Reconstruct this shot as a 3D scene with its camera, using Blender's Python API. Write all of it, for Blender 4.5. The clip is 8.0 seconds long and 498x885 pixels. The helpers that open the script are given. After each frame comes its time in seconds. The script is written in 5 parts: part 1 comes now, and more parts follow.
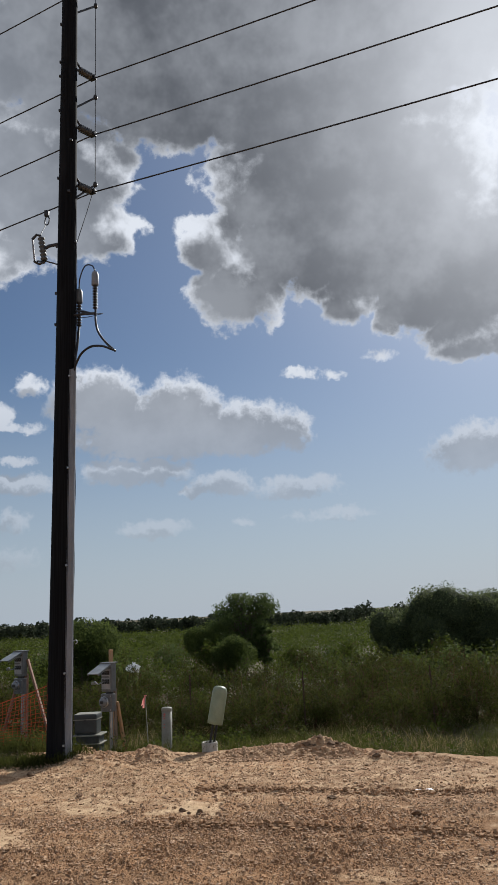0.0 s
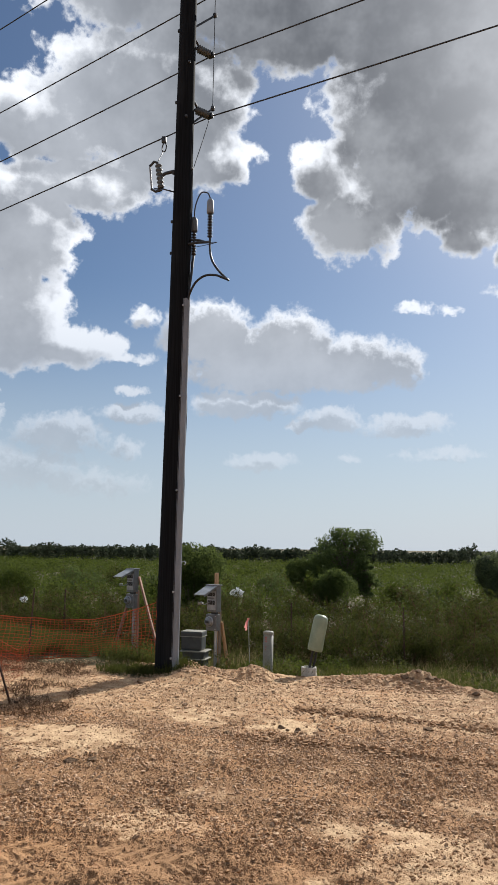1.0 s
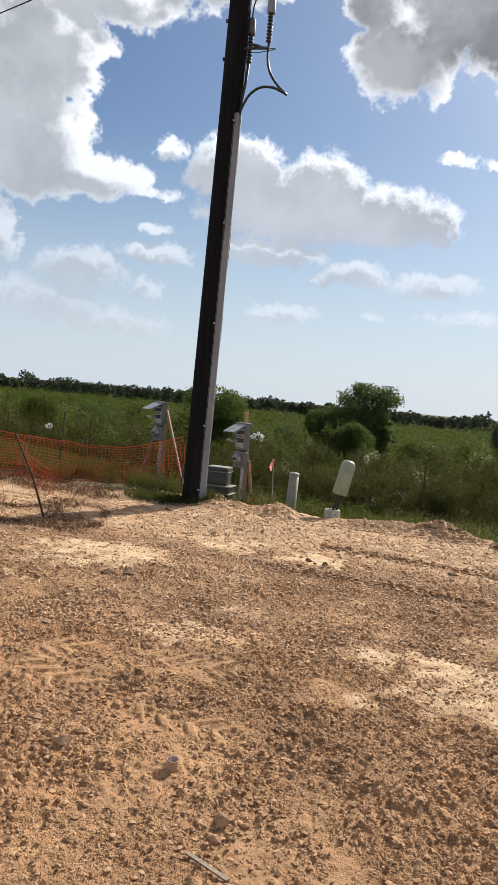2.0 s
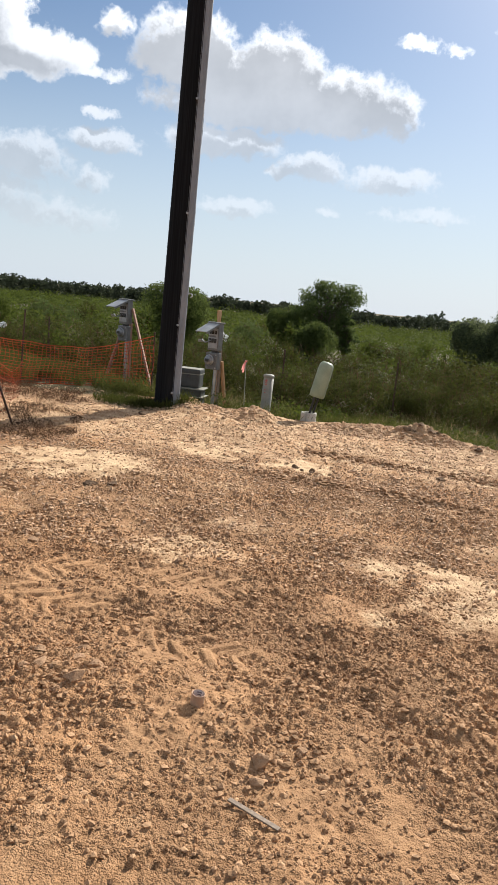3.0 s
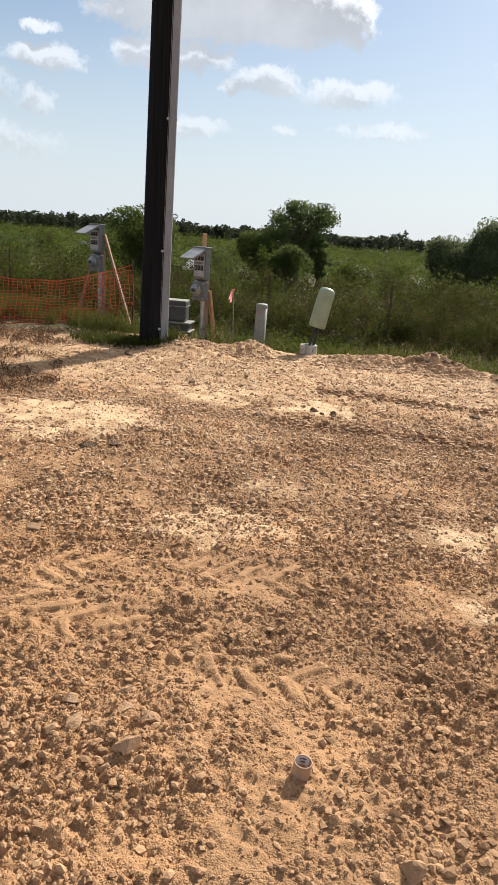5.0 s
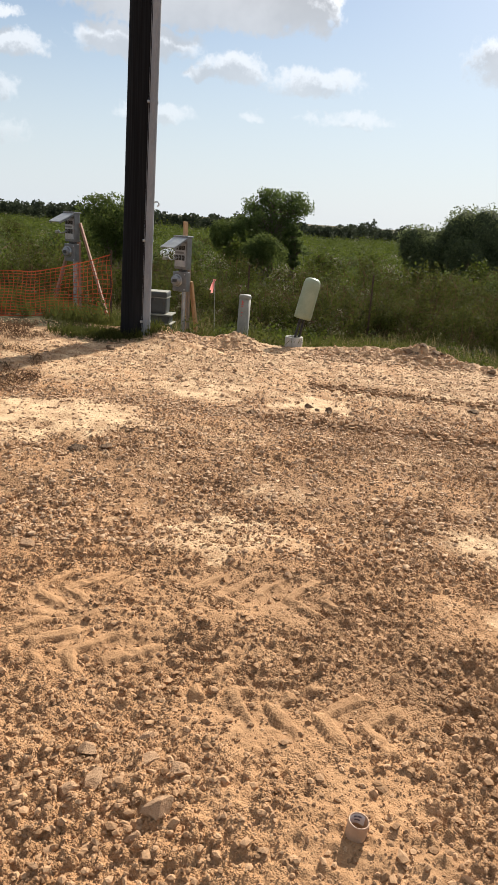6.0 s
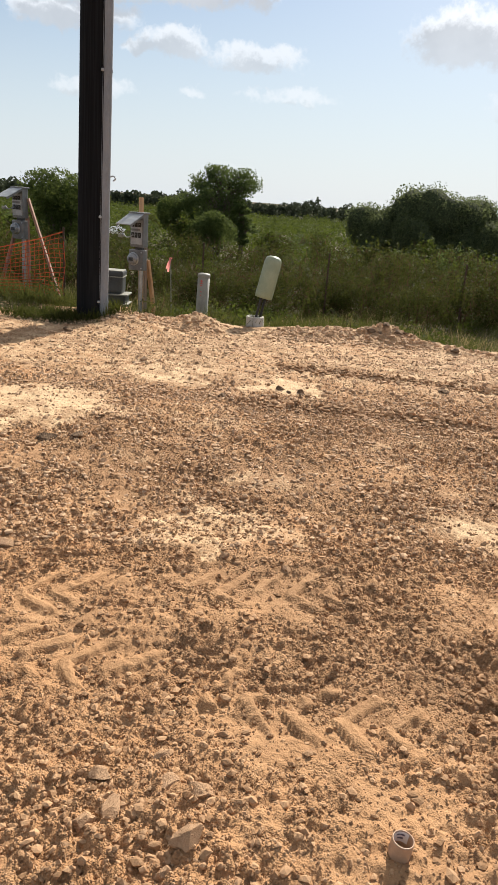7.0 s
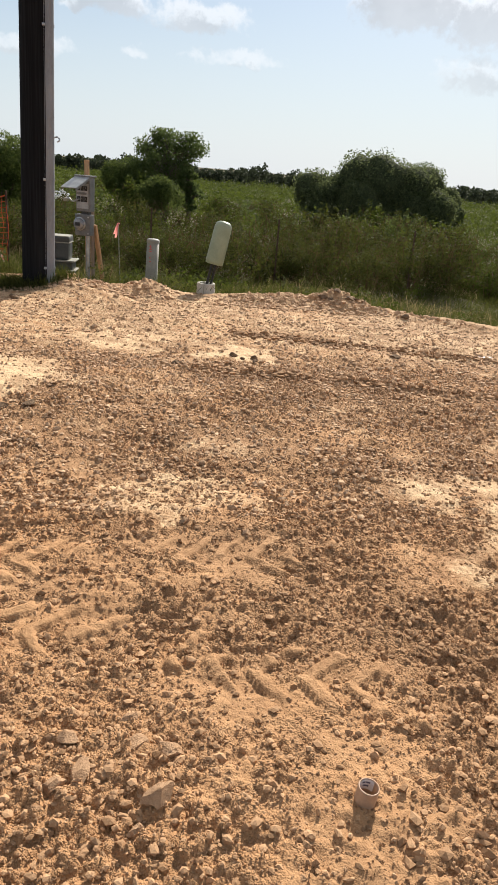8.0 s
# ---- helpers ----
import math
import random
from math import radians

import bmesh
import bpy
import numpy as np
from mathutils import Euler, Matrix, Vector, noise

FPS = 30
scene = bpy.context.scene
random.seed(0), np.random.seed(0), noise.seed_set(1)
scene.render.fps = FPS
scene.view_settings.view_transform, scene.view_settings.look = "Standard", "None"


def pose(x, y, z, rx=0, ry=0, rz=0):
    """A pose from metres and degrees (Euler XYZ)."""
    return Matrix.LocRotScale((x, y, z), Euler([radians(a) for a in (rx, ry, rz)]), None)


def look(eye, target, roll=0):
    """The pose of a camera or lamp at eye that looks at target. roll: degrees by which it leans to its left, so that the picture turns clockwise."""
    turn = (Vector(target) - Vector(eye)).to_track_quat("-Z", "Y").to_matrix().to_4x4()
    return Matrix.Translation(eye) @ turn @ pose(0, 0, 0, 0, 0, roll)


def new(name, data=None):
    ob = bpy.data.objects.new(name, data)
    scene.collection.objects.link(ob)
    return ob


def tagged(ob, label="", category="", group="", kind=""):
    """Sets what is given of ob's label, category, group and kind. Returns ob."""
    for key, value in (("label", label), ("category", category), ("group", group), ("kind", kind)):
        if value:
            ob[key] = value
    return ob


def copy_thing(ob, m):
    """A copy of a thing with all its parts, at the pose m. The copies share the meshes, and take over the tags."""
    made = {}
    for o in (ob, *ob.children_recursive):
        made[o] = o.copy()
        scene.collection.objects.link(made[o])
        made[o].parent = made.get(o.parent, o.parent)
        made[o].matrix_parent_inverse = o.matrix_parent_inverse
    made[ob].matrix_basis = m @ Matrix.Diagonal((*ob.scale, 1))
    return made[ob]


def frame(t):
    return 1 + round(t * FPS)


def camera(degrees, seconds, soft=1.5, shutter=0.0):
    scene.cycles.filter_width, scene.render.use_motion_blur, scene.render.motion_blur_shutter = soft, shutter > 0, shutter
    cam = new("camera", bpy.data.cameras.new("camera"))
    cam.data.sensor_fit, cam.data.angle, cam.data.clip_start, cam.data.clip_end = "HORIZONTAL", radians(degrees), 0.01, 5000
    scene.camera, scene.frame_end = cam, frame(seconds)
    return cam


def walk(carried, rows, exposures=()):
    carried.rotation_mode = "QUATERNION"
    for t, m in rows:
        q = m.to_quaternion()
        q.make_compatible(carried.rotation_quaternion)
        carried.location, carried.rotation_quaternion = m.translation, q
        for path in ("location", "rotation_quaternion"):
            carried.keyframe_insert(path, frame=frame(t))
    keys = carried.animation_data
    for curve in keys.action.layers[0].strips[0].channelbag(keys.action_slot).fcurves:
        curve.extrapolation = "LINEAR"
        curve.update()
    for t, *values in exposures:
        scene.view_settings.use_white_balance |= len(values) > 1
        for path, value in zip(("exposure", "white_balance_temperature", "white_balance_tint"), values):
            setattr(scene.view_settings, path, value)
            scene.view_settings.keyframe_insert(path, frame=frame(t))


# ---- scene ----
cam = camera(37.6, 8.0, 1.1)
PATH = [
    (0, (0.104, 0.044, 2.087), (0.117, 1.993, 2.536), -3.0),
    (0.5, (0.131, 0.018, 2.112), (-0.017, 1.969, 2.525), -1.6),
    (1, (0.076, 0.06, 2.048), (-0.208, 2.02, 2.328), 0.6),
    (1.5, (-0.096, 0.177, 1.921), (-0.441, 2.147, 1.983), 3.1),
    (2, (-0.272, 0.3, 1.848), (-0.583, 2.272, 1.721), 5.1),
    (2.2, (-0.346, 0.373, 1.823), (-0.625, 2.344, 1.632), 5.5),
    (3.3, (-0.793, 0.855, 1.787), (-0.918, 2.803, 1.354), 5.1),
    (3.5, (-0.857, 0.973, 1.763), (-0.967, 2.916, 1.304), 4.8),
    (4, (-0.988, 1.28, 1.756), (-1.071, 3.212, 1.243), 4.2),
    (4.5, (-1.087, 1.479, 1.717), (-1.152, 3.402, 1.172), 3.9),
    (5, (-1.23, 1.678, 1.707), (-1.276, 3.595, 1.141), 3.9),
    (5.2, (-1.267, 1.725, 1.704), (-1.305, 3.642, 1.135), 3.8),
    (6.5, (-1.575, 2.123, 1.671), (-1.471, 4.026, 1.064), 4.2),
    (7, (-1.667, 2.184, 1.654), (-1.484, 4.073, 1.023), 4.3),
    (7.5, (-1.704, 2.2, 1.66), (-1.427, 4.066, 0.995), 4.6),
    (8, (-1.701, 2.185, 1.629), (-1.382, 4.031, 0.929), 4.8),
]
EXPOSURES = [(0.0, 0.04, 5950, 10), (0.5, 0.28, 6050, 10), (1.0, 0.47, 6100, 10), (1.5, 0.60, 6150, 10), (2.0, 0.70, 6200, 10), (3.5, 0.81, 6250, 10), (5.0, 0.85, 6400, 10), (8.0, 0.84, 6500, 10)]
walk(cam, [(t, look(eye, target, roll)) for t, eye, target, roll in PATH], EXPOSURES)

# ---- sun and sky ----
SUN_AZ, SUN_EL = 27.0, 35.0      # degrees to the right of +y, degrees above the horizon
SKY = 0.075


class V:
    """A node socket that can be calculated with."""
    tree = None

    def __init__(self, s):
        self.s = s

    @staticmethod
    def op(kind, *args, clamp=False):
        n = V.tree.nodes.new("ShaderNodeMath")
        n.operation, n.use_clamp = kind, clamp
        for i, a in enumerate(args):
            if isinstance(a, V):
                V.tree.links.new(a.s, n.inputs[i])
            else:
                n.inputs[i].default_value = a
        return V(n.outputs[0])

    def __add__(self, o): return V.op("ADD", self, o)
    def __radd__(self, o): return V.op("ADD", o, self)
    def __sub__(self, o): return V.op("SUBTRACT", self, o)
    def __rsub__(self, o): return V.op("SUBTRACT", o, self)
    def __mul__(self, o): return V.op("MULTIPLY", self, o)
    def __rmul__(self, o): return V.op("MULTIPLY", o, self)
    def __truediv__(self, o): return V.op("DIVIDE", self, o)


def vmax(a, b): return V.op("MAXIMUM", a, b)
def vmin(a, b): return V.op("MINIMUM", a, b)


def step(v, lo, hi):
    n = V.tree.nodes.new("ShaderNodeMapRange")
    n.interpolation_type = "SMOOTHSTEP"
    V.tree.links.new(v.s, n.inputs[0])
    n.inputs[1].default_value, n.inputs[2].default_value = lo, hi
    return V(n.outputs[0])


def mixcol(fac, a, b):
    n = V.tree.nodes.new("ShaderNodeMix")
    n.data_type = "RGBA"
    for sock, val in ((n.inputs[0], fac), (n.inputs[6], a), (n.inputs[7], b)):
        if isinstance(val, V):
            V.tree.links.new(val.s, sock)
        elif isinstance(val, (int, float)):
            sock.default_value = val
        else:
            sock.default_value = (*val, 1)
    return V(n.outputs[2])


def noise_of(vec, scale, detail=4.0, rough=0.55, kind="ShaderNodeTexNoise", distort=0.0):
    n = V.tree.nodes.new(kind)
    V.tree.links.new(vec.s, n.inputs["Vector"])
    n.inputs["Scale"].default_value = scale
    n.inputs["Detail"].default_value = detail
    n.inputs["Roughness"].default_value = rough
    if kind == "ShaderNodeTexNoise":
        n.inputs["Distortion"].default_value = distort
    return V(n.outputs[0])


# clouds: azimuth, elevation, half width, half height in degrees, thickness
DECK = [
    (-3.9, 56.3, 94.5, 8.5, 1.6), (-4.4, 50.0, 42.0, 7.0, 1.4), (2.8, 41.5, 33.2, 7.0, 1.6), (10.5, 31.8, 12.5, 8.6, 1.5),
    (0.3, 25.4, 4.3, 3.6, 0.9), (-2.2, 28.4, 2.9, 2.1, 0.8), (9.0, 23.9, 2.9, 2.3, 0.9), (12.5, 21.8, 1.9, 1.6, 0.8),
    (17.8, 25.8, 8.4, 6.2, 1.2), (19.5, 19.6, 4.6, 2.0, 0.9), (27.5, 27.0, 7.5, 8.0, 1.2), (-14.5, 29.7, 6.4, 3.0, 0.9),
    (-16.8, 33.7, 9.2, 4.1, 1.1), (-10.1, 39.7, 7.5, 3.9, 1.3), (-26.5, 22.9, 4.3, 4.8, 1.0), (-27.3, 17.1, 4.7, 4.5, 1.1),
    (-23.5, 15.4, 5.0, 1.7, 0.9), (-33.0, 18.5, 6.0, 8.2, 1.2), (-28.5, 10.5, 1.6, 2.2, 0.8), (-22.1, 26.8, 5.6, 2.1, 0.9), (-24.5, 30.6, 8.0, 2.8, 0.9), (-10.7, 29.3, 3.1, 2.1, 0.8),
]
HEAPS = [
    (-11.4, 16.2, 4.2, 3.0, 1.1), (-5.0, 15.5, 3.6, 3.0, 1.1), (-8.4, 14.6, 4.5, 2.6, 1.1), (0.4, 13.9, 5.0, 2.5, 1.1), (4.0, 13.6, 1.7, 1.9, 0.8), (-5.0, 13.4, 9.6, 2.0, 1.2),
    (18.2, 10.9, 4.0, 2.2, 1.0), (18.3, 10.2, 3.8, 1.0, 0.9), (24.2, 10.1, 3.6, 2.2, 1.0),
    (-8.5, 10.9, 4.6, 1.3, 0.8), (-1.8, 9.8, 2.7, 1.15, 0.75), (-4.1, 9.2, 1.3, 0.5, 0.6), (3.9, 9.2, 3.6, 1.15, 0.75), (-7.3, 6.5, 2.8, 0.85, 0.7),
    (6.7, 7.0, 3.2, 0.6, 0.5), (-0.4, 6.8, 1.0, 0.4, 0.5), (5.0, 18.1, 1.5, 0.5, 0.55), (7.5, 17.8, 1.2, 0.45, 0.5), (11.4, 18.9, 1.3, 0.45, 0.3),
    (-16.7, 17.3, 1.45, 0.95, 0.7), (-18.1, 14.3, 2.2, 0.5, 0.6), (-17.6, 11.8, 1.3, 0.46, 0.6), (-17.2, 10.0, 3.1, 0.95, 0.75), (-18.1, 7.2, 1.3, 1.2, 0.55),
    (-22.8, 8.2, 3.6, 1.9, 0.75), (-25.6, 5.6, 5.0, 1.8, 0.6), (-20.5, 4.6, 4.0, 1.3, 0.45), (23.1, 7.0, 2.6, 1.4, 0.5),
]
world = bpy.data.worlds.new("sky")
scene.world = world
world.use_nodes = True
V.tree = world.node_tree
V.tree.nodes.clear()
coord = V.tree.nodes.new("ShaderNodeTexCoord")
way = V(coord.outputs["Generated"])
sep = V.tree.nodes.new("ShaderNodeSeparateXYZ")
V.tree.links.new(way.s, sep.inputs[0])
wx, wy, wz = (V(o) for o in sep.outputs)
azim = V.op("ARCTAN2", wx, wy) * 57.2958
elev = V.op("ARCSINE", wz) * 57.2958
a0 = azim + (noise_of(way, 11.0, 4.0, 0.55) - 0.5) * 3.6
e0 = elev + (noise_of(way, 15.0, 4.0, 0.55) - 0.5) * 3.0
a1 = azim + (noise_of(way, 36.0, 4.0, 0.6) - 0.5) * 2.2
e1 = elev + (noise_of(way, 45.0, 4.0, 0.6) - 0.5) * 1.6
fluff = noise_of(way, 34.0, 8.0, 0.60)
puff = noise_of(way, 22.0, 5.0, 0.5)
crease = V.op("ABSOLUTE", puff * 2.0 - 1.0)
curl = V.op("ABSOLUTE", noise_of(way, 60.0, 5.0, 0.55) * 2.0 - 1.0)


def bank(clouds, az, el, flat_base):
    """How deep a direction lies in the clouds; the small ones have level bases."""
    f = None
    for a, e, rx, ry, w in clouds:
        p = (az - a) * (1 / rx)
        q = (el - e) * (1 / ry)
        if flat_base:
            q = vmax(q, q * -1.25)
        d = (1.0 - (p * p + q * q)) * w
        f = d if f is None else vmax(f, d)
    return vmax(f, -1.0)


rough_edge = (fluff - 0.5) * 2.0 + (0.2 - crease) * 1.2 + 0.06
fine_edge = (fluff - 0.5) * 1.5 + (0.2 - curl) * 0.9 + 0.05
far = step(V.op("ABSOLUTE", azim + 1.0), 30.0, 46.0)
high = step(elev, 50.0, 60.0)
wild = (noise_of(way, 3.2, 6.0, 0.55) - 0.52) * 5.0
wild = wild * vmax(far, high) + (vmax(far, high) - 1.0)
body = vmax(bank(DECK, a0, e0, False), wild)
deck = body + rough_edge
heap = bank(HEAPS, a1, e1, True) + fine_edge
cover = vmax(step(deck, -0.08, 0.36), step(heap, -0.1, 0.68))
deck_up = vmax(bank(DECK, a0 + 0.7, e0 + 1.6, False), wild) + rough_edge * 0.6
heap_up = bank(HEAPS, a1 + 0.3, e1 + 0.9, True) + fine_edge * 0.9
shade = vmax(step(deck_up, -0.05, 0.75) * (step(body + rough_edge * 0.4, -0.05, 0.45) * 0.65 + 0.35), step(heap_up, -0.1, 0.6) * 0.85)
heavy = step(elev, 9.0, 24.0) * step(azim + elev * 0.8, 3.0, 24.0)
core = mixcol(heavy, (0.42, 0.435, 0.46), (0.165, 0.171, 0.184))
core = mixcol(step(noise_of(way, 7.0, 5.0, 0.6), 0.36, 0.66), core, mixcol(heavy, (0.55, 0.565, 0.59), (0.40, 0.405, 0.415)))
rim = mixcol(step(elev, 9.0, 23.0), (0.86, 0.88, 0.905), (1.16, 1.16, 1.165))
cloud = mixcol(shade, rim, core)
sunv = Vector((math.sin(radians(SUN_AZ)) * math.cos(radians(SUN_EL)), math.cos(radians(SUN_AZ)) * math.cos(radians(SUN_EL)), math.sin(radians(SUN_EL))))
dot = V.tree.nodes.new("ShaderNodeVectorMath")
dot.operation = "DOT_PRODUCT"
V.tree.links.new(way.s, dot.inputs[0])
dot.inputs[1].default_value = sunv
sunward = vmax(V(dot.outputs["Value"]), 0.0)
near_sun = V.op("POWER", sunward, 38.0) * 0.66
sky = V.tree.nodes.new("ShaderNodeTexSky")
sky.sky_type = "NISHITA"
sky.sun_disc = False
sky.sun_elevation, sky.sun_rotation = radians(SUN_EL), radians(SUN_AZ)
sky.air_density, sky.dust_density, sky.ozone_density = 1.1, 0.5, 4.0
gain = V.tree.nodes.new("ShaderNodeVectorMath")
gain.operation = "SCALE"
V.tree.links.new(cloud.s, gain.inputs[0])
gain.inputs["Scale"].default_value = 1 / SKY
cover = cover * step(elev, 0.5, 5.0) * (step(elev, 5.0, 15.0) * 0.3 + 0.7)
haze = (1.0 - step(elev, -3.0, 21.0)) * 0.9
clear = mixcol(haze, V(sky.outputs[0]), (0.63 / SKY, 0.695 / SKY, 0.752 / SKY))
clear = mixcol(V.op("POWER", sunward, 6.0) * 0.15, clear, (1.2 / SKY, 1.2 / SKY, 1.2 / SKY))
full = mixcol(cover * (1.0 - haze * 0.62), clear, V(gain.outputs[0]))
glow = mixcol(near_sun, full, (1.5 / SKY, 1.48 / SKY, 1.46 / SKY))
back = V.tree.nodes.new("ShaderNodeBackground")
back.inputs["Strength"].default_value = SKY * 0.66
V.tree.links.new(glow.s, back.inputs["Color"])
wout = V.tree.nodes.new("ShaderNodeOutputWorld")
V.tree.links.new(back.outputs[0], wout.inputs["Surface"])

sun_data = bpy.data.lights.new("sun", "SUN")
sun_data.energy, sun_data.angle, sun_data.color = 4.8, radians(0.6), (1.0, 0.93, 0.82)
sun = new("sun", sun_data)
sun.matrix_world = look(Vector(sunv) * 60, (0, 0, 0))

# ---- materials ----
def material(name):
    m = bpy.data.materials.new(name)
    m.use_nodes = True
    V.tree = m.node_tree
    bsdf = m.node_tree.nodes["Principled BSDF"]
    c = m.node_tree.nodes.new("ShaderNodeTexCoord")
    return m, bsdf, V(c.outputs["Object"])


def plug(v, sock):
    if isinstance(v, V):
        V.tree.links.new(v.s, sock)
    elif isinstance(v, (tuple, list)):
        sock.default_value = (*v, 1) if len(v) == 3 else v
    else:
        sock.default_value = v


def bump(height, strength, distance, bsdf):
    n = V.tree.nodes.new("ShaderNodeBump")
    n.inputs["Strength"].default_value, n.inputs["Distance"].default_value = strength, distance
    plug(height, n.inputs["Height"])
    V.tree.links.new(n.outputs[0], bsdf.inputs["Normal"])


def stretched(vec, sx, sy, sz):
    n = V.tree.nodes.new("ShaderNodeMapping")
    V.tree.links.new(vec.s, n.inputs[0])
    n.inputs["Scale"].default_value = (sx, sy, sz)
    return V(n.outputs[0])


def attribute(name):
    n = V.tree.nodes.new("ShaderNodeAttribute")
    n.attribute_name = name
    return V(n.outputs["Fac"])


def piece_random():
    n = V.tree.nodes.new("ShaderNodeObjectInfo")
    return V(n.outputs["Random"])


def island_random():
    n = V.tree.nodes.new("ShaderNodeNewGeometry")
    return V(n.outputs["Random Per Island"])


def worn(name, dark, light, rough=0.6, metal=0.0, scale=8.0, relief=0.15, size=0.004, stretch=(1, 1, 1), spec=0.4):
    """A surface of two tones with large stains and fine grain."""
    m, b, p = material(name)
    p = stretched(p, *stretch)
    big = noise_of(p, scale, 5.0, 0.6)
    fine = noise_of(p, scale * 14, 4.0, 0.65)
    plug(mixcol(step(big * 0.65 + fine * 0.35, 0.32, 0.68), dark, light), b.inputs["Base Color"])
    plug(fine * 0.22 + (rough - 0.11), b.inputs["Roughness"])
    b.inputs["Metallic"].default_value = metal
    b.inputs["Specular IOR Level"].default_value = spec
    bump(fine * 0.6 + big * 0.4, relief, size, b)
    return m


def leafy(name, dark, light, glow, share=0.4):
    """Leaves: each one its own tone, with light passing through."""
    m, b, p = material(name)
    r = island_random()
    patch = noise_of(p, 0.55, 4.0, 0.6)
    tone = mixcol(step(r * 0.45 + patch * 0.7, 0.25, 0.95), dark, light)
    plug(tone, b.inputs["Base Color"])
    b.inputs["Roughness"].default_value = 0.75
    b.inputs["Specular IOR Level"].default_value = 0.04
    t = V.tree.nodes.new("ShaderNodeBsdfTranslucent")
    plug(mixcol(0.5, tone, glow), t.inputs["Color"])
    mix = V.tree.nodes.new("ShaderNodeMixShader")
    mix.inputs[0].default_value = share
    V.tree.links.new(b.outputs[0], mix.inputs[1])
    V.tree.links.new(t.outputs[0], mix.inputs[2])
    V.tree.links.new(mix.outputs[0], V.tree.nodes["Material Output"].inputs["Surface"])
    return m


def ground_material():
    m, b, p = material("clay_and_gravel")
    sand = attribute("sand")
    soil = attribute("soil")
    large = noise_of(p, 0.7, 5.0, 0.6)
    mid = noise_of(p, 6.0, 5.0, 0.6)
    fine = noise_of(p, 70.0, 4.0, 0.7)
    grit = noise_of(p, 160.0, 2.0, 0.6, "ShaderNodeTexVoronoi")
    clay = mixcol(step(mid * 0.6 + fine * 0.4, 0.3, 0.7), (0.250, 0.136, 0.067), (0.425, 0.249, 0.128))
    clay = mixcol(step(large, 0.56, 0.40) * 0.25, clay, (0.205, 0.110, 0.056))
    clay = mixcol(step(large, 0.46, 0.66) * 0.6, clay, (0.45, 0.245, 0.117))
    pale = mixcol(step(mid, 0.3, 0.7), (0.48, 0.322, 0.183), (0.62, 0.437, 0.262))
    tone = mixcol(step(sand + (mid - 0.5) * 1.9 + (fine - 0.5) * 1.5, 0.2, 1.1) * 0.92, clay, pale)
    tone = mixcol(attribute("press") * 0.35, tone, mixcol(mid, (0.36, 0.20, 0.096), (0.46, 0.272, 0.14)))
    earth = mixcol(mid, (0.055, 0.05, 0.025), (0.12, 0.10, 0.05))
    tone = mixcol(step(soil + (mid - 0.5) * 0.5, 0.4, 0.6), tone, earth)
    plug(tone, b.inputs["Base Color"])
    b.inputs["Roughness"].default_value = 0.92
    b.inputs["Specular IOR Level"].default_value = 0.15
    lumps = noise_of(p, 62.0, 1.0, 0.5, "ShaderNodeTexVoronoi")
    lumps2 = noise_of(p, 140.0, 1.0, 0.5, "ShaderNodeTexVoronoi")
    press = attribute("press")
    rough_here = (1.0 - sand * 0.8) * (1.0 - press * 0.9)
    loose = step(noise_of(p, 2.3, 3.0, 0.6), 0.38, 0.6)
    bump((fine * 0.4 - lumps * 0.8 - lumps2 * 0.5) * rough_here * (loose * 0.6 + 0.4) + fine * 0.25 + mid * 0.3 - grit * 0.1, 0.9, 0.014, b)
    return m


def stone_material(name, dark, light):
    m, b, p = material(name)
    r = island_random()
    mid = noise_of(p, 9.0, 4.0, 0.6)
    fine = noise_of(p, 90.0, 4.0, 0.7)
    tone = mixcol(r, dark, light)
    tone = mixcol(step(mid, 0.55, 0.7) * 0.3, tone, (0.33, 0.215, 0.13))
    tone = mixcol(step(fine, 0.45, 0.75) * 0.25, tone, (0.52, 0.37, 0.24))
    plug(tone, b.inputs["Base Color"])
    b.inputs["Roughness"].default_value = 0.9
    b.inputs["Specular IOR Level"].default_value = 0.15
    bump(fine, 0.5, 0.006, b)
    return m


def pole_material():
    m, b, p = material("creosoted_wood")
    grain = noise_of(stretched(p, 60, 60, 1.1), 1.0, 5.0, 0.65)
    stain = noise_of(stretched(p, 3, 3, 0.5), 1.0, 4.0, 0.6)
    tone = mixcol(step(grain, 0.35, 0.7), (0.0065, 0.0068, 0.0076), (0.0145, 0.015, 0.0165))
    tone = mixcol(step(stain, 0.5, 0.75) * 0.5, tone, (0.030, 0.030, 0.031))
    plug(tone, b.inputs["Base Color"])
    plug(grain * 0.2 + 0.75, b.inputs["Roughness"])
    b.inputs["Specular IOR Level"].default_value = 0.07
    bump(grain, 0.15, 0.006, b)
    return m


GROUND = ground_material()
STONE = stone_material("crumbled_clay_and_stone", (0.225, 0.126, 0.064), (0.465, 0.282, 0.154))
PALE_STONE = stone_material("dusty_pale_limestone", (0.35, 0.222, 0.130), (0.57, 0.383, 0.235))
ROCK = worn("brown_limestone_rock", (0.30, 0.182, 0.104), (0.48, 0.305, 0.18), 0.9, 0, 14, 0.8, 0.012, (1, 1, 1), 0.1)
CLOD = worn("dark_earth_clod", (0.10, 0.065, 0.042), (0.22, 0.145, 0.09), 0.95, 0, 10, 0.8, 0.02, (1, 1, 1), 0.1)
DEAD = leafy("dead_twigs", (0.055, 0.032, 0.02), (0.16, 0.095, 0.055), (0.14, 0.08, 0.04), 0.15)
CREOSOTE = pole_material()
